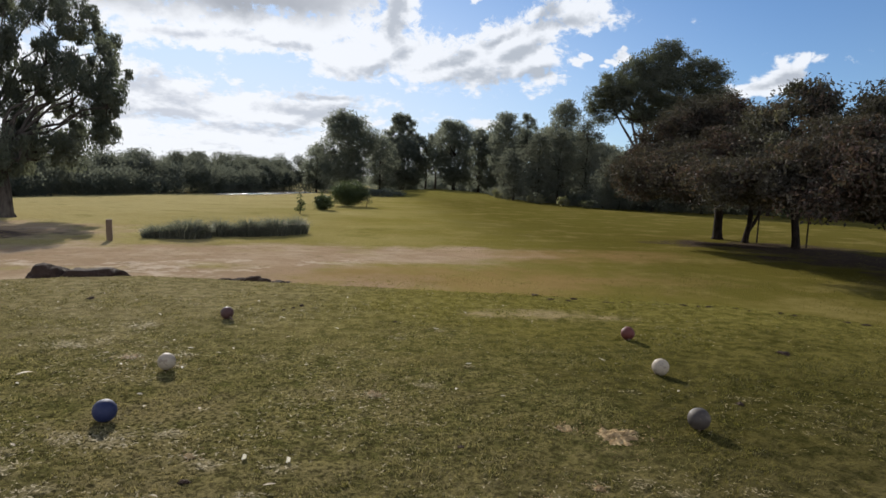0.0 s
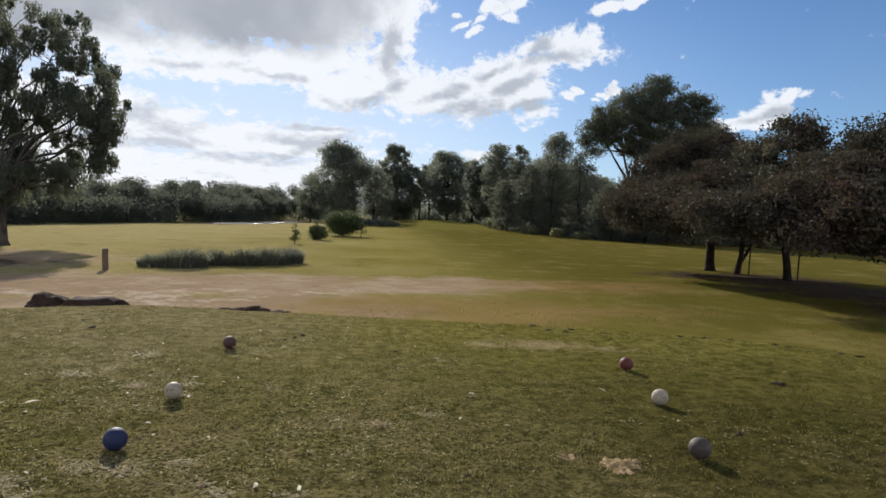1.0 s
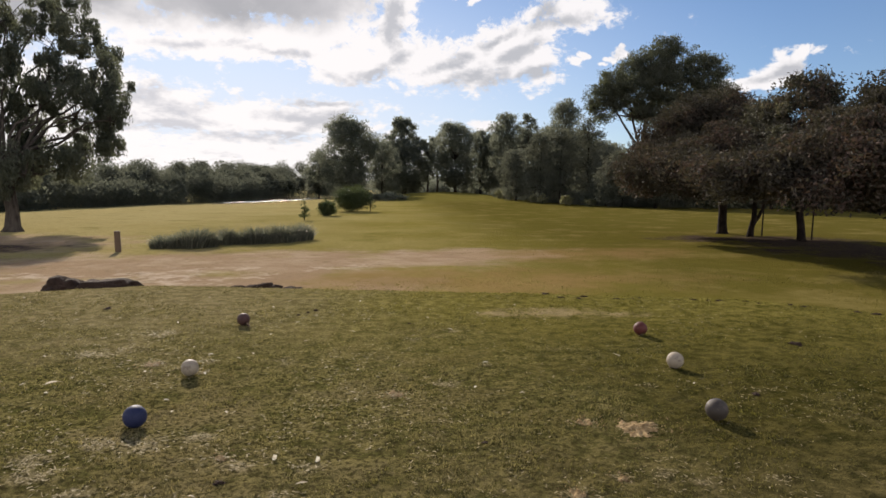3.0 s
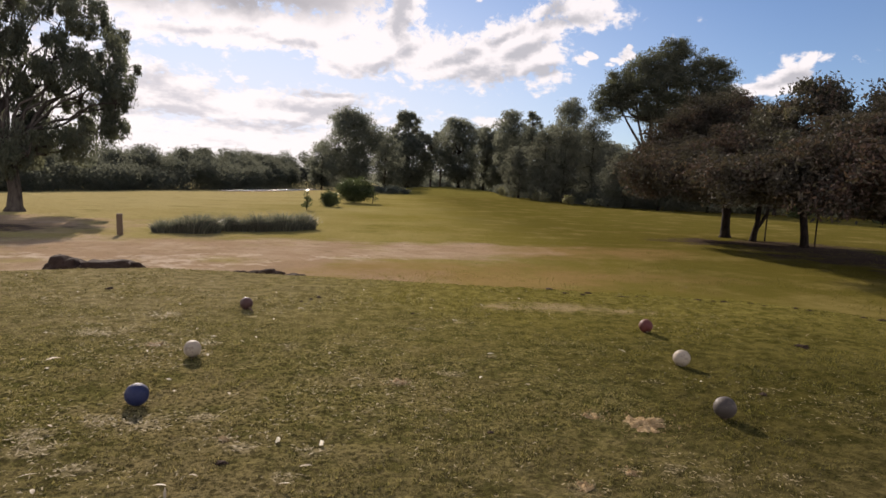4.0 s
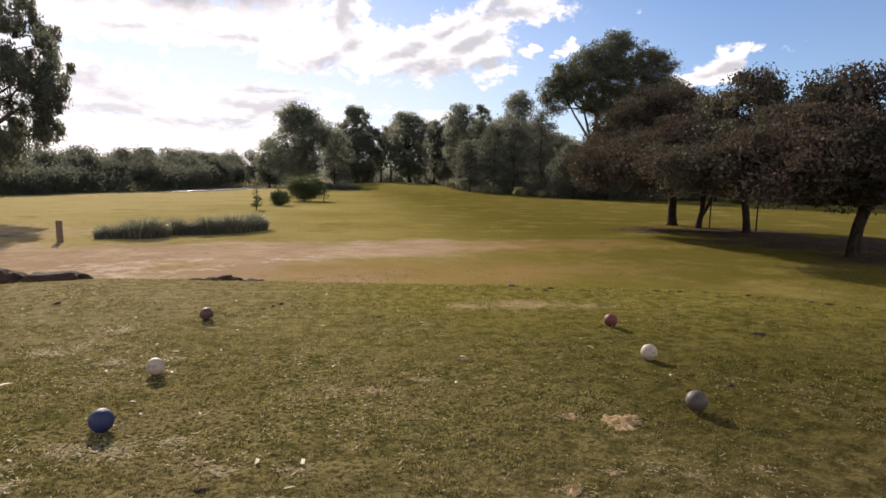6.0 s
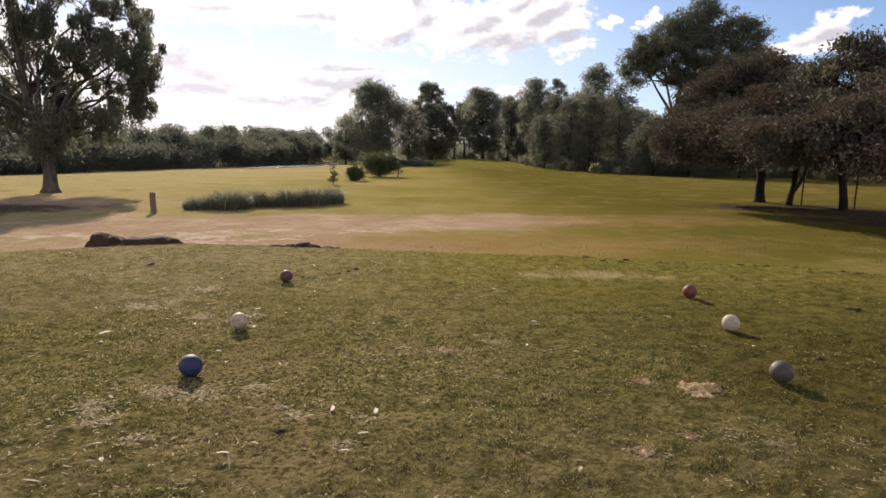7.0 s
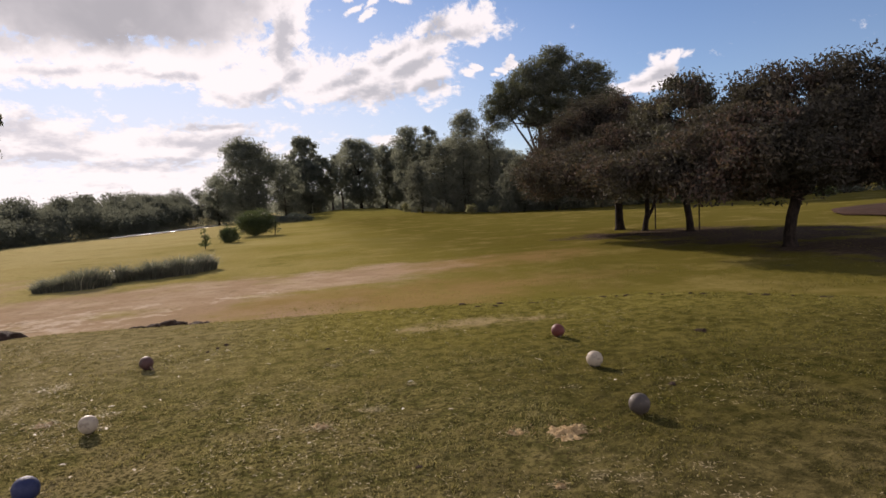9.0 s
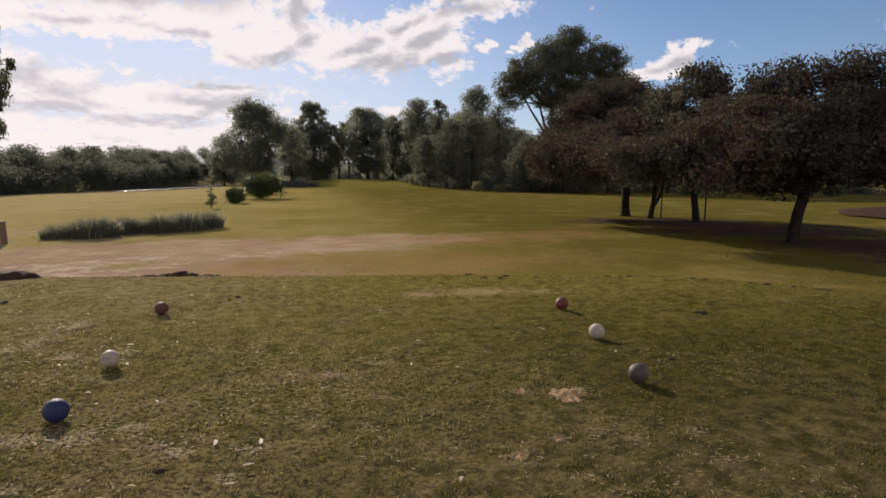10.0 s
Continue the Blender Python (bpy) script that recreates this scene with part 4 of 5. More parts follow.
# ---- timber post ----
def timber_post(x, y):
    bm = bmesh.new()
    bmesh.ops.create_cube(bm, size=1.0)
    bmesh.ops.scale(bm, vec=(0.165, 0.165, 0.76), verts=bm.verts)
    bmesh.ops.subdivide_edges(bm, edges=[e for e in bm.edges if abs(e.verts[0].co.z - e.verts[1].co.z) > 0.5], cuts=5)
    bmesh.ops.bevel(bm, geom=[e for e in bm.edges if e.calc_face_angle(0) > 0.5], offset=0.012, segments=2, affect="EDGES")
    for vert in bm.verts:
        vert.co += Vector((noise.noise(vert.co * 7), noise.noise(vert.co * 7 + Vector((9, 0, 0))), 0)) * 0.008
        vert.co.z += 0.26
    me = bpy.data.meshes.new("timber_post")
    bm.to_mesh(me)
    bm.free()
    me.materials.append(TIMBER)
    ob = thing("timber_post", at_ground(x, y), "short square weathered timber post in the turf", "post", me=me)
    ob.rotation_euler = (radians(1.5), radians(-1), radians(20))
    return ob


timber_post(-8.93, 19.49)


# ---- tussocks of tall grass ----
def tussock(x, y, rx, ry, tall, seed, label, turn=0.0):
    rng = np.random.default_rng(seed)
    k = int(5200 * rx * ry) + 700
    a, r = rng.uniform(0, 2 * np.pi, k), np.sqrt(rng.uniform(0, 1, k))
    bx, by = r * np.cos(a) * rx, r * np.sin(a) * ry
    clump = np.array([noise.noise((p * 2.2, q * 2.2, seed * 1.7)) for p, q in zip(bx, by)])
    high = tall * (1 - 0.5 * r**2) * (1 + 0.35 * clump) * rng.uniform(0.6, 1.15, k)
    out_way = np.stack([np.cos(a), np.sin(a)], 1) * (0.10 + 0.42 * r[:, None]) + rng.normal(size=(k, 2)) * 0.22
    base = np.stack([bx, by, np.full(k, -0.06)], 1)
    mid_ = base + np.c_[out_way * 0.28 * high[:, None], high * 0.62]
    tip = base + np.c_[out_way * 0.95 * high[:, None], high * (0.98 - 0.25 * rng.uniform(0, 1, k))]
    t = rng.uniform(0, 2 * np.pi, k)
    half = np.stack([np.cos(t), np.sin(t), np.zeros(k)], 1) * rng.uniform(0.006, 0.013, k)[:, None]
    v = np.stack([base - half, base + half, mid_ + half * 0.8, mid_ - half * 0.8, tip], 1).reshape(-1, 3)
    i = np.arange(k)[:, None] * 5
    f = np.concatenate([i + [0, 1, 2], i + [0, 2, 3], i + [3, 2, 4]])
    ob = thing("tussock", at_ground(x, y), label, "tussock", "tussocks by the path", me=raw_mesh("tussock", v, f, REED))
    ob.rotation_euler = (0, 0, turn)
    return ob


for i, (x, y, rx, ry, tall) in enumerate([(-8.15, 20.9, 0.34, 0.4, 0.52), (-7.75, 21.0, 0.42, 0.45, 0.68), (-7.2, 21.0, 0.46, 0.5, 0.84), (-6.8, 21.3, 0.30, 0.38, 0.64), (-6.42, 22.3, 0.24, 0.3, 0.80),
                                          (-6.0, 22.6, 0.40, 0.45, 0.64), (-5.55, 22.75, 0.44, 0.5, 0.80), (-5.1, 23.1, 0.34, 0.4, 0.70), (-4.75, 23.5, 0.46, 0.5, 0.84), (-4.35, 24.1, 0.38, 0.4, 0.78), (-4.1, 24.6, 0.34, 0.4, 0.88)]):
    tussock(x, y, rx, ry, tall, 30 + i, "dense grey-green tussock of tall strappy grass", i * 0.9)


# ---- bushes out on the fairway ----
def bush(x, y, rx, tall, seed, label, leaf=(0.12, 0.06), group="", per=40, mat=BUSH_LEAF, clumps=120):
    rng = np.random.default_rng(seed)
    lobes = [(0, 0, tall * 0.48, rx * 0.82, tall * 0.46)]
    for _ in range(7):
        a = rng.uniform(0, 6.28)
        lobes.append((math.cos(a) * rx * 0.5, math.sin(a) * rx * 0.5, tall * rng.uniform(0.2, 0.6), rx * 0.5, tall * 0.28))
    return tree("bush", at_ground(x, y), seed, [(0, 0, 0, 0.05), (0.02, 0, tall * 0.3, 0.04), (0, 0.02, tall * 0.5, 0.03)], lobes, leaf, mat, DARK_BARK, label, "bush", group,
                clumps=clumps, per=per, tuft=0.14 * rx + 0.05, droop=0.0, hollow=0.3, twigs=3)


tree("sapling", at_ground(-6.24, 39.65), 51, [(0, 0, 0, 0.03), (0.03, 0, 0.5, 0.025), (0.0, 0, 0.95, 0.015)],
     [(0, 0, 0.35, 0.28, 0.2), (0.1, 0, 0.65, 0.24, 0.2), (-0.05, 0.05, 0.9, 0.17, 0.22), (0.0, 0, 1.15, 0.1, 0.15)], (0.11, 0.05), BUSH_LEAF, DARK_BARK,
     "slim young sapling alone in the mown grass", "sapling", clumps=260, per=16, tuft=0.07, droop=0.0)
bush(-5.46, 46.3, 0.72, 1.25, 52, "small rounded bush alone in the mown grass")
bush(-4.35, 55.6, 1.6, 2.4, 53, "broad rounded dark green bush in the mown grass")
tree("sapling", at_ground(-2.75, 55.4), 54, [(0, 0, 0, 0.04), (0.1, 0, 0.6, 0.03), (0.15, 0, 1.2, 0.02)], [(0.1, 0, 0.9, 0.4, 0.35), (0.2, 0, 0.5, 0.35, 0.25)], (0.12, 0.05), BUSH_LEAF, DARK_BARK,
     "thin leaning sapling beside a broad bush", "sapling", clumps=90, per=14, tuft=0.1, droop=0.0)
for i, (x, y, rx, tall) in enumerate([(-5.2, 99, 1.6, 1.3), (-3.0, 97, 1.5, 1.1), (-1.2, 95, 1.4, 1.2), (0.6, 94, 1.0, 0.8)]):
    bush(x, y, rx, tall, 60 + i, "low spreading bush at the fairway's far side", (0.22, 0.1), "low far bushes", 14, HAZED_LEAF, 30)
for i, (x, y, rx, tall) in enumerate([(16.2, 98.4, 0.9, 1.6), (17.5, 94.6, 0.85, 1.3), (19.0, 85.9, 0.8, 1.5), (19.5, 82.8, 0.75, 1.3), (20.8, 75.9, 0.8, 1.4), (22.9, 73, 0.8, 1.1), (16.8, 96.6, 0.6, 1.0)]):
    bush(x, y, rx, tall, 70 + i, "small clipped round shrub before the tree line", (0.18, 0.09), "shrubs before the trees", 18, PALE_LEAF, 50)


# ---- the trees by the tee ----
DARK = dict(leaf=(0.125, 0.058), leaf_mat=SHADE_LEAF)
SHADE = dict(bark=DARK_BARK, group="shade trees", droop=0.35)
tree("shade_tree", at_ground(14.75, 27.7), 81, [(0, 0, 0, 0.25), (-0.03, 0, 0.5, 0.2), (-0.02, 0, 1.1, 0.185), (-0.08, 0, 1.7, 0.2), (-0.15, 0.1, 2.5, 0.15), (-0.2, 0.1, 3.8, 0.1)],
     [(-3.35, -4.2, 3.2, 1.1, 0.9), (-3.75, -8.0, 2.6, 1.1, 0.8), (-4.35, -6.4, 2.7, 1.0, 0.8), (-2.15, -8.6, 2.9, 1.2, 0.9), (-2.15, -4.8, 3.7, 1.3, 1.1), (-2.0, 0.3, 5.1, 1.2, 0.85), (-2.9, 0.6, 4.4, 1.1, 0.9), (-0.8, 0.3, 5.7, 1.1, 0.7), (-0.3, 0, 4.9, 1.9, 1.5), (-1.9, 0.8, 4.0, 1.7, 1.3), (-3.3, 1.2, 3.0, 1.3, 1.0), (-2.4, -0.6, 3.1, 1.4, 1.1), (1.2, -0.4, 4.5, 1.6, 1.3), (0.6, 1.4, 4.2, 1.7, 1.4), (-0.6, -1.4, 3.6, 1.5, 1.1),
      (0.3, 0.2, 5.9, 1.1, 0.7), (-1.4, 0.4, 5.3, 1.1, 0.8), (1.9, 0.6, 3.5, 1.2, 0.9), (-4.2, -0.8, 3.0, 1.2, 0.9), (-3.0, -2.2, 3.3, 1.3, 1.0), (-4.6, -4.2, 2.9, 1.2, 0.9), (-3.2, -4.6, 3.0, 1.3, 0.9), (-1.6, -4.2, 3.2, 1.3, 1.0), (-5.2, -2.6, 2.8, 1.1, 0.8), (-1.7, -0.6, 2.3, 1.2, 0.6), (-3.6, 0.4, 2.3, 1.0, 0.5), (1.0, -0.6, 2.4, 1.1, 0.6), (-5.2, -4.0, 2.7, 1.0, 0.6), (-4.9, -5.5, 2.6, 1.0, 0.6), (-4.6, -7.2, 2.5, 1.0, 0.6), (-4.9, -8.7, 2.5, 0.9, 0.5)],
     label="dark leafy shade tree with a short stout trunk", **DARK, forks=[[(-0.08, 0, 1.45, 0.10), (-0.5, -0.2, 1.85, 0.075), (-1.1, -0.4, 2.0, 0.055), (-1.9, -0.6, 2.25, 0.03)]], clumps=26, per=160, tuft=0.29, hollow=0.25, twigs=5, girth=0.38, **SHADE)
tree("shade_tree", at_ground(14.95, 25.8), 82, [(0, 0, 0, 0.15), (0.06, 0, 0.4, 0.125), (0.16, 0, 0.8, 0.115), (0.2, 0.05, 1.35, 0.10), (0.22, 0, 1.9, 0.09), (0.3, 0, 2.6, 0.07), (0.3, 0, 3.2, 0.05)],
     [(0.1, -0.2, 4.3, 1.5, 1.4), (-0.9, -0.5, 3.1, 1.0, 0.9), (0.9, -0.5, 3.4, 1.1, 1.0), (0.2, 0.5, 5.2, 1.0, 0.8), (-0.7, -0.3, 2.3, 0.8, 0.5), (1.0, -0.2, 2.4, 0.8, 0.5)],
     label="slim forked shade tree tied beside a stake", leaf=(0.17, 0.07), leaf_mat=SHEEN_LEAF, forks=[[(0.10, 0, 0.5, 0.09), (0.36, 0.02, 0.85, 0.075), (0.55, 0.03, 1.2, 0.07), (0.62, 0, 1.7, 0.06), (0.75, 0, 2.5, 0.04)]], clumps=26, per=160, tuft=0.29, hollow=0.25, twigs=5, girth=0.38, **SHADE)
tree("shade_tree", at_ground(15.6, 23.3), 83, [(0, 0, 0, 0.17), (-0.04, 0, 0.5, 0.145), (-0.12, 0, 1.0, 0.14), (-0.22, 0, 1.6, 0.13), (-0.2, 0, 2.6, 0.1), (0, 0, 3.8, 0.07)],
     [(-0.3, 0, 4.9, 1.6, 1.4), (-1.4, 0.4, 3.7, 1.2, 1.1), (-1.0, -0.6, 2.9, 1.0, 0.8), (1.1, -0.5, 4.0, 1.3, 1.2), (0.2, 0.4, 5.8, 1.1, 0.8), (0.8, 0.8, 3.2, 1.1, 0.9), (-2.2, -1.8, 3.3, 1.2, 1.0), (-1.3, -0.5, 2.2, 0.9, 0.55), (0.9, 0.1, 2.3, 1.0, 0.55), (-2.6, 0.2, 2.5, 0.9, 0.5)],
     label="dark shade tree with light outer sprays of leaves", leaf=(0.17, 0.07), leaf_mat=SHEEN_LEAF, clumps=26, per=160, tuft=0.29, hollow=0.25, twigs=5, girth=0.38, **SHADE)
tree("shade_tree", at_ground(13.1, 15.1), 84, [(0, 0, 0, 0.21), (-0.02, 0, 0.4, 0.165), (0.06, 0, 0.85, 0.155), (0.2, -0.05, 1.4, 0.155), (0.3, 0, 2.0, 0.15), (0.27, 0, 3.2, 0.09)],
     [(0.2, 0, 3.95, 1.75, 1.15), (-1.3, 0.8, 3.4, 1.3, 1.0), (-1.9, 1.3, 2.75, 1.0, 0.8), (1.6, -1.0, 3.5, 1.5, 1.15), (2.3, -1.4, 2.65, 1.3, 0.95), (0.7, 1.2, 3.25, 1.5, 1.1), (0.1, -1.3, 2.95, 1.3, 0.95),
      (-0.5, 0.35, 4.5, 0.9, 0.58), (1.05, -0.45, 4.6, 0.95, 0.58), (-0.9, -0.5, 2.65, 1.05, 0.8), (3.0, -0.9, 3.15, 1.2, 0.95), (-2.4, -0.2, 3.1, 1.1, 0.85), (-1.3, -1.6, 2.9, 1.1, 0.85), (2.4, -1.6, 4.2, 1.1, 0.7), (3.6, -2.0, 3.7, 1.2, 0.8),
      (-2.6, -1.4, 2.6, 1.0, 0.7), (-3.3, 0.6, 2.6, 0.9, 0.65), (-1.4, 0.45, 2.05, 1.0, 0.5), (1.9, -0.35, 2.1, 1.15, 0.48), (3.1, -1.6, 2.15, 1.05, 0.48), (1.05, 1.4, 1.95, 1.05, 0.52), (-3.4, -0.8, 2.1, 0.8, 0.45), (0.1, -0.9, 2.0, 1.0, 0.48), (-0.4, 0.9, 1.95, 1.0, 0.45), (2.6, 0.6, 2.2, 1.0, 0.45), (-3.9, 1.7, 2.35, 1.0, 0.5), (-3.5, 0.9, 2.35, 1.05, 0.5), (-3.0, 0.1, 2.3, 1.0, 0.5), (-2.4, -0.5, 2.2, 1.0, 0.5), (-3.1, 2.2, 2.4, 1.0, 0.5)],
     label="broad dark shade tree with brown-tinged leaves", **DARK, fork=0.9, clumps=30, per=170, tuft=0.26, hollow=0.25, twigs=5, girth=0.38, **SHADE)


def stake(x, y, tall, lean):
    v, f = tubes([[(0, 0, -0.2, 0.032), (lean * 0.5, 0, tall * 0.5, 0.030), (lean, 0, tall, 0.030), (lean, 0, tall + 0.012, 0.012)]], 8)
    return thing("tree_stake", at_ground(x, y), "thin dark timber stake beside a young tree", "stake", "tree stakes", me=raw_mesh("tree_stake", v, f, DARK_BARK))


stake(15.62, 26.0, 1.9, 0.05)
stake(16.45, 23.9, 1.8, 0.04)

tree("gum_tree", at_ground(-18.3, 29.0), 90,
     [(0.75, 0, 0, 0.36), (0.78, 0, 0.9, 0.27), (0.65, 0, 1.9, 0.26), (0.35, 0.2, 2.7, 0.24), (-0.5, 0.9, 4.2, 0.18), (-1.3, 1.7, 6.6, 0.14), (-1.9, 2.2, 9.4, 0.09)],
     [(-2.3, 2.6, 12, 2.01, 1.69), (-3.4, 8.1, 12, 1.96, 1.83), (-0.6, 7.3, 9.6, 1.66, 1.53), (1.7, 5.9, 7.6, 1.34, 1.56), (3.5, 4.2, 5.5, 1.05, 1.37), (2.4, 3.8, 4.1, 1.37, 0.84), (1.4, 1.7, 3.5, 1.31, 0.71), (0.4, 2.8, 6.2, 1.37, 1.27),
      (-1.2, 2.2, 8.1, 1.59, 1.37), (-3.4, 2, 9.4, 1.9, 1.59), (-4.5, 1.8, 6.8, 1.8, 1.59), (-5.8, 1.3, 4.8, 1.59, 1.27), (-6.3, 1.1, 8.3, 1.8, 1.59), (-2.7, 3.2, 4.6, 1.48, 0.95), (-7.4, 0.6, 6.4, 1.59, 1.38), (-2, 11.1, 12.7, 1.39, 1.26),
      (-4.5, 2.1, 11.8, 1.69, 1.38), (0.1, 2.1, 2.7, 1.21, 0.61), (2.3, 2.2, 3, 1.31, 0.61), (3.1, 4.1, 4.2, 1.05, 0.95), (-3.1, 0.4, 3.5, 1.42, 0.81), (-4.3, 0, 3, 1.32, 0.71), (1.9, 3.6, 5.7, 1.26, 1.16), (0.9, 3.2, 7.5, 1.16, 1.05),
      (2.9, 4.7, 6.7, 0.97, 0.97), (-2.1, 2.4, 6.2, 1.2, 0.9), (-4.2, 2, 4.8, 1.2, 0.8), (-0.1, 2.6, 5.2, 1, 0.8), (-1.9, 2.6, 4, 1.1, 0.7), (1.5, 2.8, 6.6, 1.2, 1), (0.7, 2.2, 3.9, 1, 0.6), (-0.6, 2.4, 7.4, 1.2, 1),
      (-3.1, 2, 3.4, 1.2, 0.7), (0.3, -0.3, 3, 1.1, 0.8), (1.5, -0.2, 2.7, 0.9, 0.7), (0.6, -0.5, 2.1, 0.7, 0.5), (0.5, 9.6, 9.4, 1.2, 1.08), (2.4, 6.6, 7.4, 1.1, 0.99), (3.7, 3.4, 5.5, 1, 0.8), (-0.7, 9.4, 11, 1.38, 1.14)],
     (0.23, 0.062), GUM_LEAF, GUM_BARK, "tall spreading gum tree with hanging grey-green leaves", clumps=7.5, per=235, tuft=0.25, droop=1.3, hollow=0.3, twigs=8, hang=(0.85, 0.85, 1.25), fork=0.42, girth=0.33, flare=1.55)

def marker_post(x, y, tall, mat, label):
    """A slim course post with a rounded cap."""
    v, f = tubes([[(0, 0, -0.15, 0.07), (0, 0, tall * 0.5, 0.068), (0, 0, tall - 0.05, 0.066), (0, 0, tall - 0.015, 0.055), (0, 0, tall, 0.02)]], 10)
    return thing("marker_post", at_ground(x, y), label, "post", "marker posts", me=raw_mesh("marker_post", v, f, mat))


marker_post(-28.8, 38.8, 0.42, WHITE, "small pale marker post on the far grass")
marker_post(47.0, 62.6, 0.50, WHITE, "small pale marker post before the far hedge")
marker_post(40.0, 48.7, 0.32, DARK_BARK, "short dark marker post on the far lawn")

# ---- the far trees at the fairway's end ----


def far_tree(x, y, tall, wide, seed, label, bare=0.25, open_crown=False, mat=HAZED_LEAF, name="far_tree", leaf=(0.40, 0.20), fine=1.0):
    """A rounded or open tree of many lobes between bare * tall and its top."""
    r = np.random.default_rng(seed)
    low = bare * tall
    lobes = []
    many = 26
    for i in range(many):
        s = (i + r.uniform(0, 1)) / many
        z = low + (tall - low) * (0.05 + 0.85 * s)
        girdle = math.sqrt(max(0.10, 1 - abs(1.75 * s - 0.8) ** 2.4)) * r.uniform(0.85, 1.1)
        a, reach = i * 2.4 + r.uniform(-0.8, 0.8), wide * 0.5 * girdle * r.uniform(0.45, 0.9)
        size = wide * (r.uniform(0.16, 0.26) if not open_crown else r.uniform(0.09, 0.14))
        lobes.append((math.cos(a) * reach, math.sin(a) * reach, z, size, size * r.uniform(0.6, 0.95)))
    for _ in range(4):
        a, reach = r.uniform(0, 6.28), wide * r.uniform(0.05, 0.26)
        lobes.append((math.cos(a) * reach, math.sin(a) * reach, tall - wide * (0.06 + 0.5 * (reach / wide)), wide * r.uniform(0.09, 0.14), wide * 0.09))
    girth = 0.022 * tall
    stem = [(0, 0, 0, girth), (0.1, 0, tall * 0.2, girth * 0.8), (0.0, 0.1, tall * 0.45, girth * 0.6), (0.1, 0, tall * 0.75, girth * 0.3)]
    return tree(name, at_ground(x, y), seed, stem, lobes, leaf, mat, GUM_BARK if open_crown else DARK_BARK, label, "tree", "far trees",
                clumps=11 if not open_crown else 14, per=int((26 if not open_crown else 36) * fine), tuft=0.55 if not open_crown else 0.42, droop=0.4, hollow=0.3, twigs=0.6)


# Bearing and top in degrees as seen from the tee, distance, width, bare share of the stem, open crown.
FAR_TREES = [
    (-4.1, 6.45, 125, 10.8, 0.12, False), (-6.9, 3.3, 131, 5.0, 0.02, False), (-1.2, 4.5, 134, 6.5, 0.05, False), (0.8, 6.55, 148, 9.6, 0.50, True), (1.0, 4.4, 144, 10.5, 0.04, False), (3.0, 4.6, 146, 6.0, 0.30, True),
    (5.6, 6.35, 140, 9.4, 0.06, False), (3.9, 4.9, 150, 6.0, 0.30, True), (7.9, 5.4, 150, 8.0, 0.06, False), (10.3, 7.0, 138, 8.2, 0.10, False), (12.2, 6.85, 142, 5.6, 0.50, True), (12.0, 5.2, 146, 9.0, 0.05, False),
    (9.2, 5.2, 150, 8.0, 0.05, False), (14.0, 5.6, 130, 7.0, 0.05, False), (15.5, 8.0, 112, 6.2, 0.35, False), (16.6, 5.6, 118, 8.0, 0.05, False), (19.5, 4.2, 116, 9.0, 0.05, False),
    (11.2, 3.65, 94, 4.6, 0.04, False), (13.4, 5.0, 89, 4.6, 0.05, False), (15.2, 5.5, 87, 4.4, 0.05, False), (17.6, 6.2, 86, 4.2, 0.12, False), (19.2, 3.7, 82, 3.6, 0.10, False), (18.2, 4.2, 90, 5.0, 0.10, False),
    (20.6, 3.3, 76, 5.0, 0.05, False), (23.5, 4.0, 73, 6.5, 0.05, False), (27.5, 4.0, 74, 7.0, 0.05, False), (32.5, 4.3, 76, 8.0, 0.24, False), (37.5, 4.0, 78, 8.0, 0.28, False), (43.0, 3.6, 82, 8.0, 0.28, False)]
for i, (bearing, rise, far, wide, bare, is_open) in enumerate(FAR_TREES):
    x, y = -0.55 + far * math.sin(radians(bearing)), 0.1 + far * math.cos(radians(bearing))
    tall = 1.42 + far * math.tan(radians(rise)) - float(ground_height(x, y))
    size = far / 145
    far_tree(x, y, tall, wide, 100 + i, "open-crowned tall gum in the far tree line" if is_open else "dense rounded tree in the far tree line", bare, is_open, leaf=(0.40 * size, 0.20 * size), fine=1 / size ** 1.6, mat=THIN_HAZE_LEAF if 9.0 < bearing and far < 100 else HAZED_LEAF)

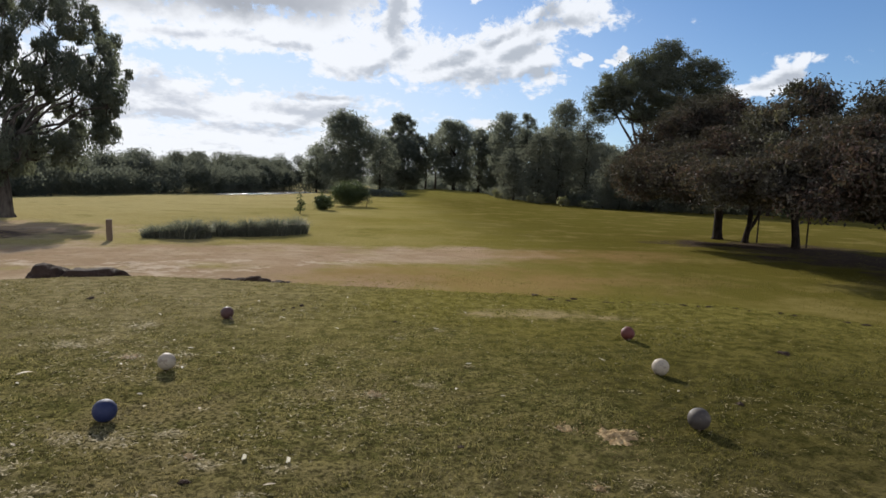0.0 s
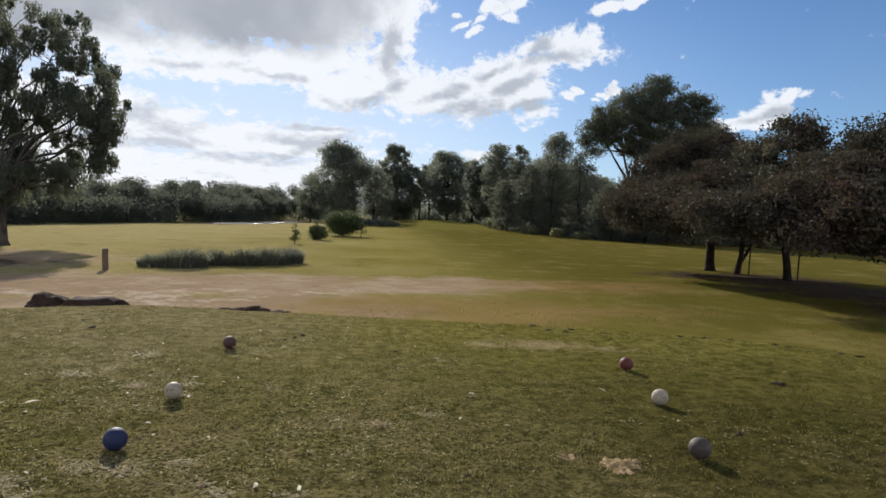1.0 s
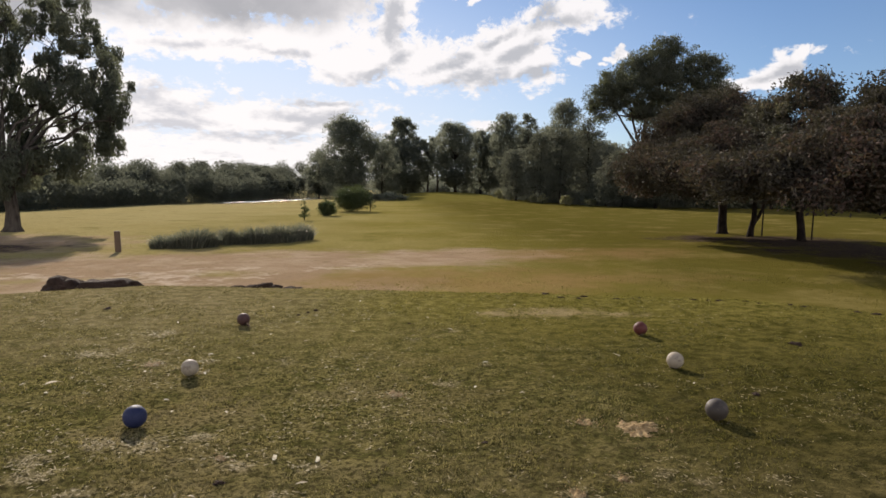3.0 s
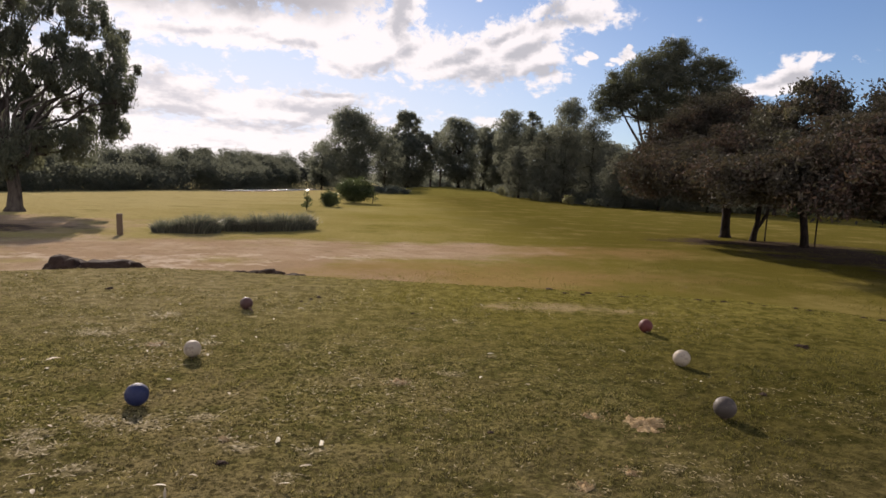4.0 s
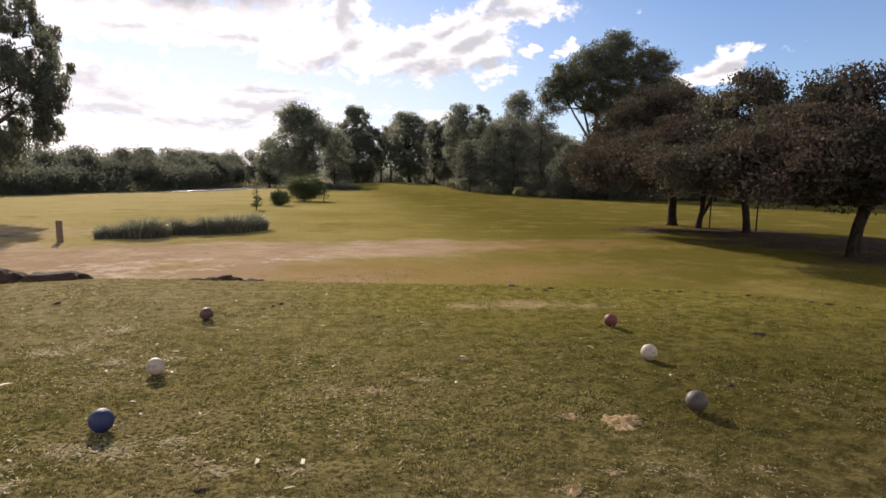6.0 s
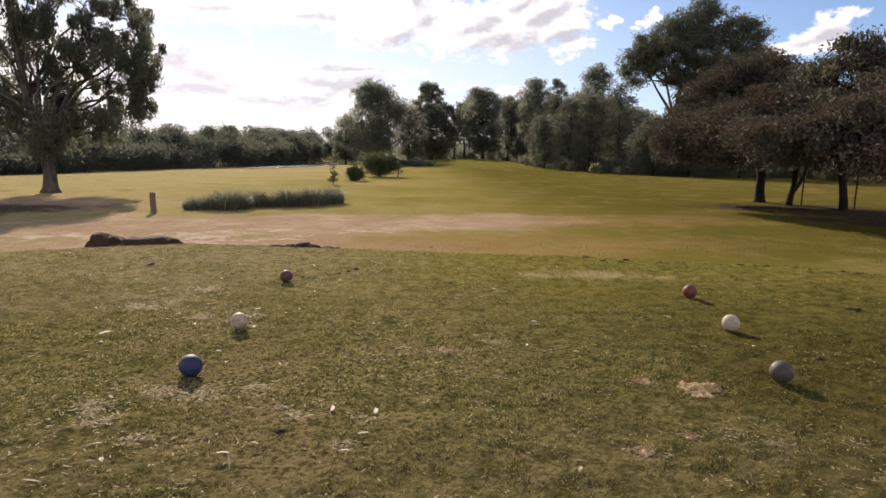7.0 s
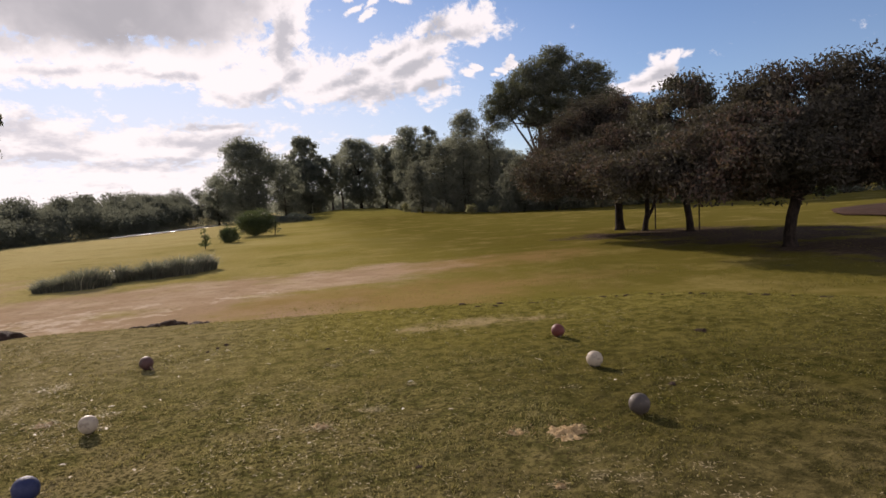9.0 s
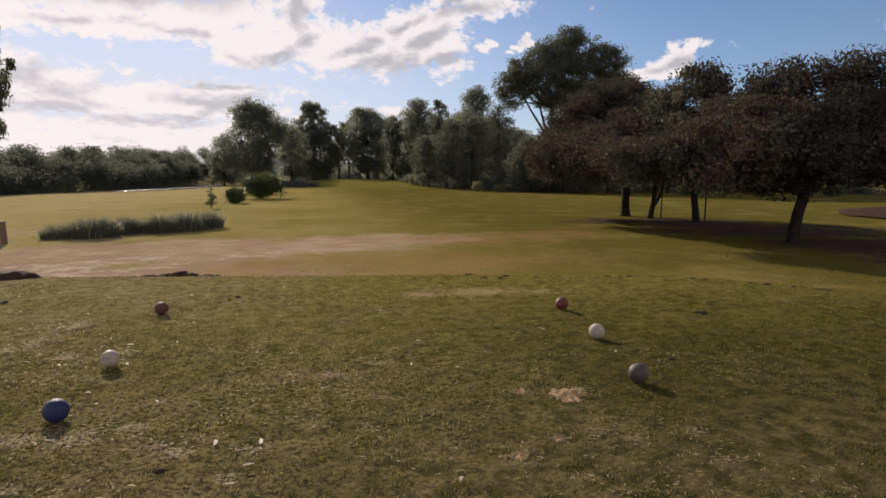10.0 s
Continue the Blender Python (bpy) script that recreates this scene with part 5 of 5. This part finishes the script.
tree("tall_gum", at_ground(31.2, 75.5), 130,
     [(0, 0, 0, 0.55), (-0.2, 0, 4, 0.42), (-0.9, 0, 7.0, 0.34), (-0.6, 0, 10.5, 0.25), (0.6, 0, 15, 0.15)],
     [(1.4, 0, 19.4, 2.0, 1.5), (2.8, 0, 17.8, 2.6, 2.0), (-0.4, 0, 17.6, 2.5, 1.7), (-2.8, 0, 16.2, 2.5, 1.9), (-4.6, 0.2, 14.8, 2.3, 1.8), (-6.0, 0.4, 13.4, 1.9, 1.5), (-7.0, 0.5, 12.3, 1.2, 1.0), (-4.4, 0, 12.8, 1.9, 1.2),
      (-2.2, -1, 14.0, 2.8, 2.1), (0.6, -1, 14.8, 3.1, 2.5), (3.4, -1, 14.8, 3.0, 2.6), (6.0, -1.2, 17.6, 1.9, 1.7), (6.6, -1.4, 15.6, 2.3, 2.1), (8.0, -1.6, 13.4, 2.1, 1.9), (9.0, -2, 12.2, 1.8, 1.5), (5.2, -1.6, 12.6, 2.8, 2.3),
      (2.0, 0, 11.6, 3.0, 2.2), (-0.8, 0, 11.6, 2.2, 1.3), (3.8, 0, 9.0, 2.8, 2.0), (6.8, -1, 10.0, 2.6, 2.0), (-5.8, 0.2, 11.0, 1.0, 0.6)],
     (0.24, 0.10), TALL_LEAF, GUM_BARK, "very tall gum with pale limbs over the tree line", group="far trees", forks=[[(-0.9, 0, 6.4, 0.22), (-2.4, 0, 8.6, 0.16), (-3.6, 0.1, 10.4, 0.12), (-4.8, 0.2, 12.6, 0.07)], [(-0.5, 0, 5.4, 0.24), (-1.6, 0, 8.2, 0.17), (-2.3, 0, 10.6, 0.13), (-2.8, 0, 13.2, 0.08)]], clumps=11, per=130, tuft=0.44, droop=0.6, hollow=0.3, twigs=7)


# ---- woods ----
def woods(name, line, deep, tall, count, seed, mat, label, leaf=(0.38, 0.25), gain=0.0, crown=(1.1, 2.2)):
    """Uncounted scrub and trees along a line in the plan: crowns of many leaves, of uneven height, thin at the foot."""
    r = np.random.default_rng(seed)
    line = np.array(line, float)
    seg = np.linalg.norm(np.diff(line, axis=0), axis=1)
    along = np.r_[0, np.cumsum(seg)]
    many = int(seg.sum() * abs(deep) / (crown[0] * crown[1] * 1.1))
    s = r.uniform(0, seg.sum(), many)
    cx_, cy_ = np.interp(s, along, line[:, 0]), np.interp(s, along, line[:, 1])
    way = unit(np.array([line[-1] - line[0]]))[0]
    off = r.uniform(0, 1, many) * deep
    cx_, cy_ = cx_ - way[1] * off, cy_ + way[0] * off
    rise = np.array([noise.noise((a * 0.10, b * 0.10, seed)) for a, b in zip(cx_, cy_)])
    top = (tall + gain * cy_) * (0.80 + 0.30 * rise + r.uniform(-0.18, 0.14, many)) * (0.62 + 0.38 * np.clip(np.abs(off) / 4.0, 0, 1))
    wide = r.uniform(*crown, many)
    high = np.minimum(top * 0.55, wide * r.uniform(0.7, 1.2, many))
    k = count // many
    dirs = unit(r.normal(size=(many, k, 3)))
    reach = r.uniform(0.15, 1.0, (many, k, 1)) ** 0.5 * (1 + 0.25 * np.sin(dirs[..., :1] * 5 + s[:, None, None]) * np.cos(dirs[..., 1:2] * 6))
    spots = np.stack([cx_, cy_, ground_height(cx_, cy_) + top - high], 1)[:, None] + dirs * reach * np.stack([wide, wide, high], 1)[:, None]
    low = r.uniform(size=(many, k)) < 0.22
    spots[..., 2] = np.where(low, ground_height(cx_, cy_)[:, None] + top[:, None] * r.uniform(0.0, 0.6, (many, k)), spots[..., 2])
    spots = spots.reshape(-1, 3)
    spots[:, 2] = np.maximum(spots[:, 2], ground_height(spots[:, 0], spots[:, 1]) + 0.05)
    v, f = leaves(r, spots, leaf[0], leaf[1], 0.2)
    return thing(name, (0, 0, 0), label, "woods", kind="stuff", me=raw_mesh(name, v, f, mat))


woods("woods", [(-11, 145), (-20.5, 134), (-26, 92), (-30, 76), (-33, 58), (-34, 45), (-58, 20)], -8, 2.4, 420000, 3, WOOD_LEAF, "dense dark scrubby woods along the creek", (0.22, 0.14), gain=0.046)
woods("far_woods", [(60, 150), (36, 152), (14, 172), (-24, 186)], -10, 6.5, 50000, 4, HAZED_LEAF, "dim tall woods behind the far trees", (0.5, 0.26), crown=(2.2, 3.6))
woods("hedge", [(40, 65), (24, 76), (17, 108)], -6, 2.8, 60000, 6, WOOD_LEAF, "dark undergrowth below the far tree line", (0.26, 0.15))
woods("far_hedge", [(84, 26), (66, 47), (46, 66)], -4, 1.7, 26000, 8, WOOD_LEAF, "low dark hedge closing the far lawn", (0.24, 0.14))
lump("earth_mound", at_ground(31.6, 22.8), (6.2, 6.6, 0.36), 23.0, PINK_EARTH, "low flat mound of pinkish bare earth in the grass", "earth mound", rough=0.22, turn=0.35)
for i, (x, y, rx, tall) in enumerate([(43.0, 52, 1.3, 1.5), (49.0, 50, 1.1, 1.1), (57, 49, 1.6, 1.5), (39, 57, 1.6, 1.4)]):
    bush(x, y, rx, tall, 140 + i, "low dark bush beyond the shade trees", (0.2, 0.1), "low bushes beyond", 16, BUSH_LEAF, 40)
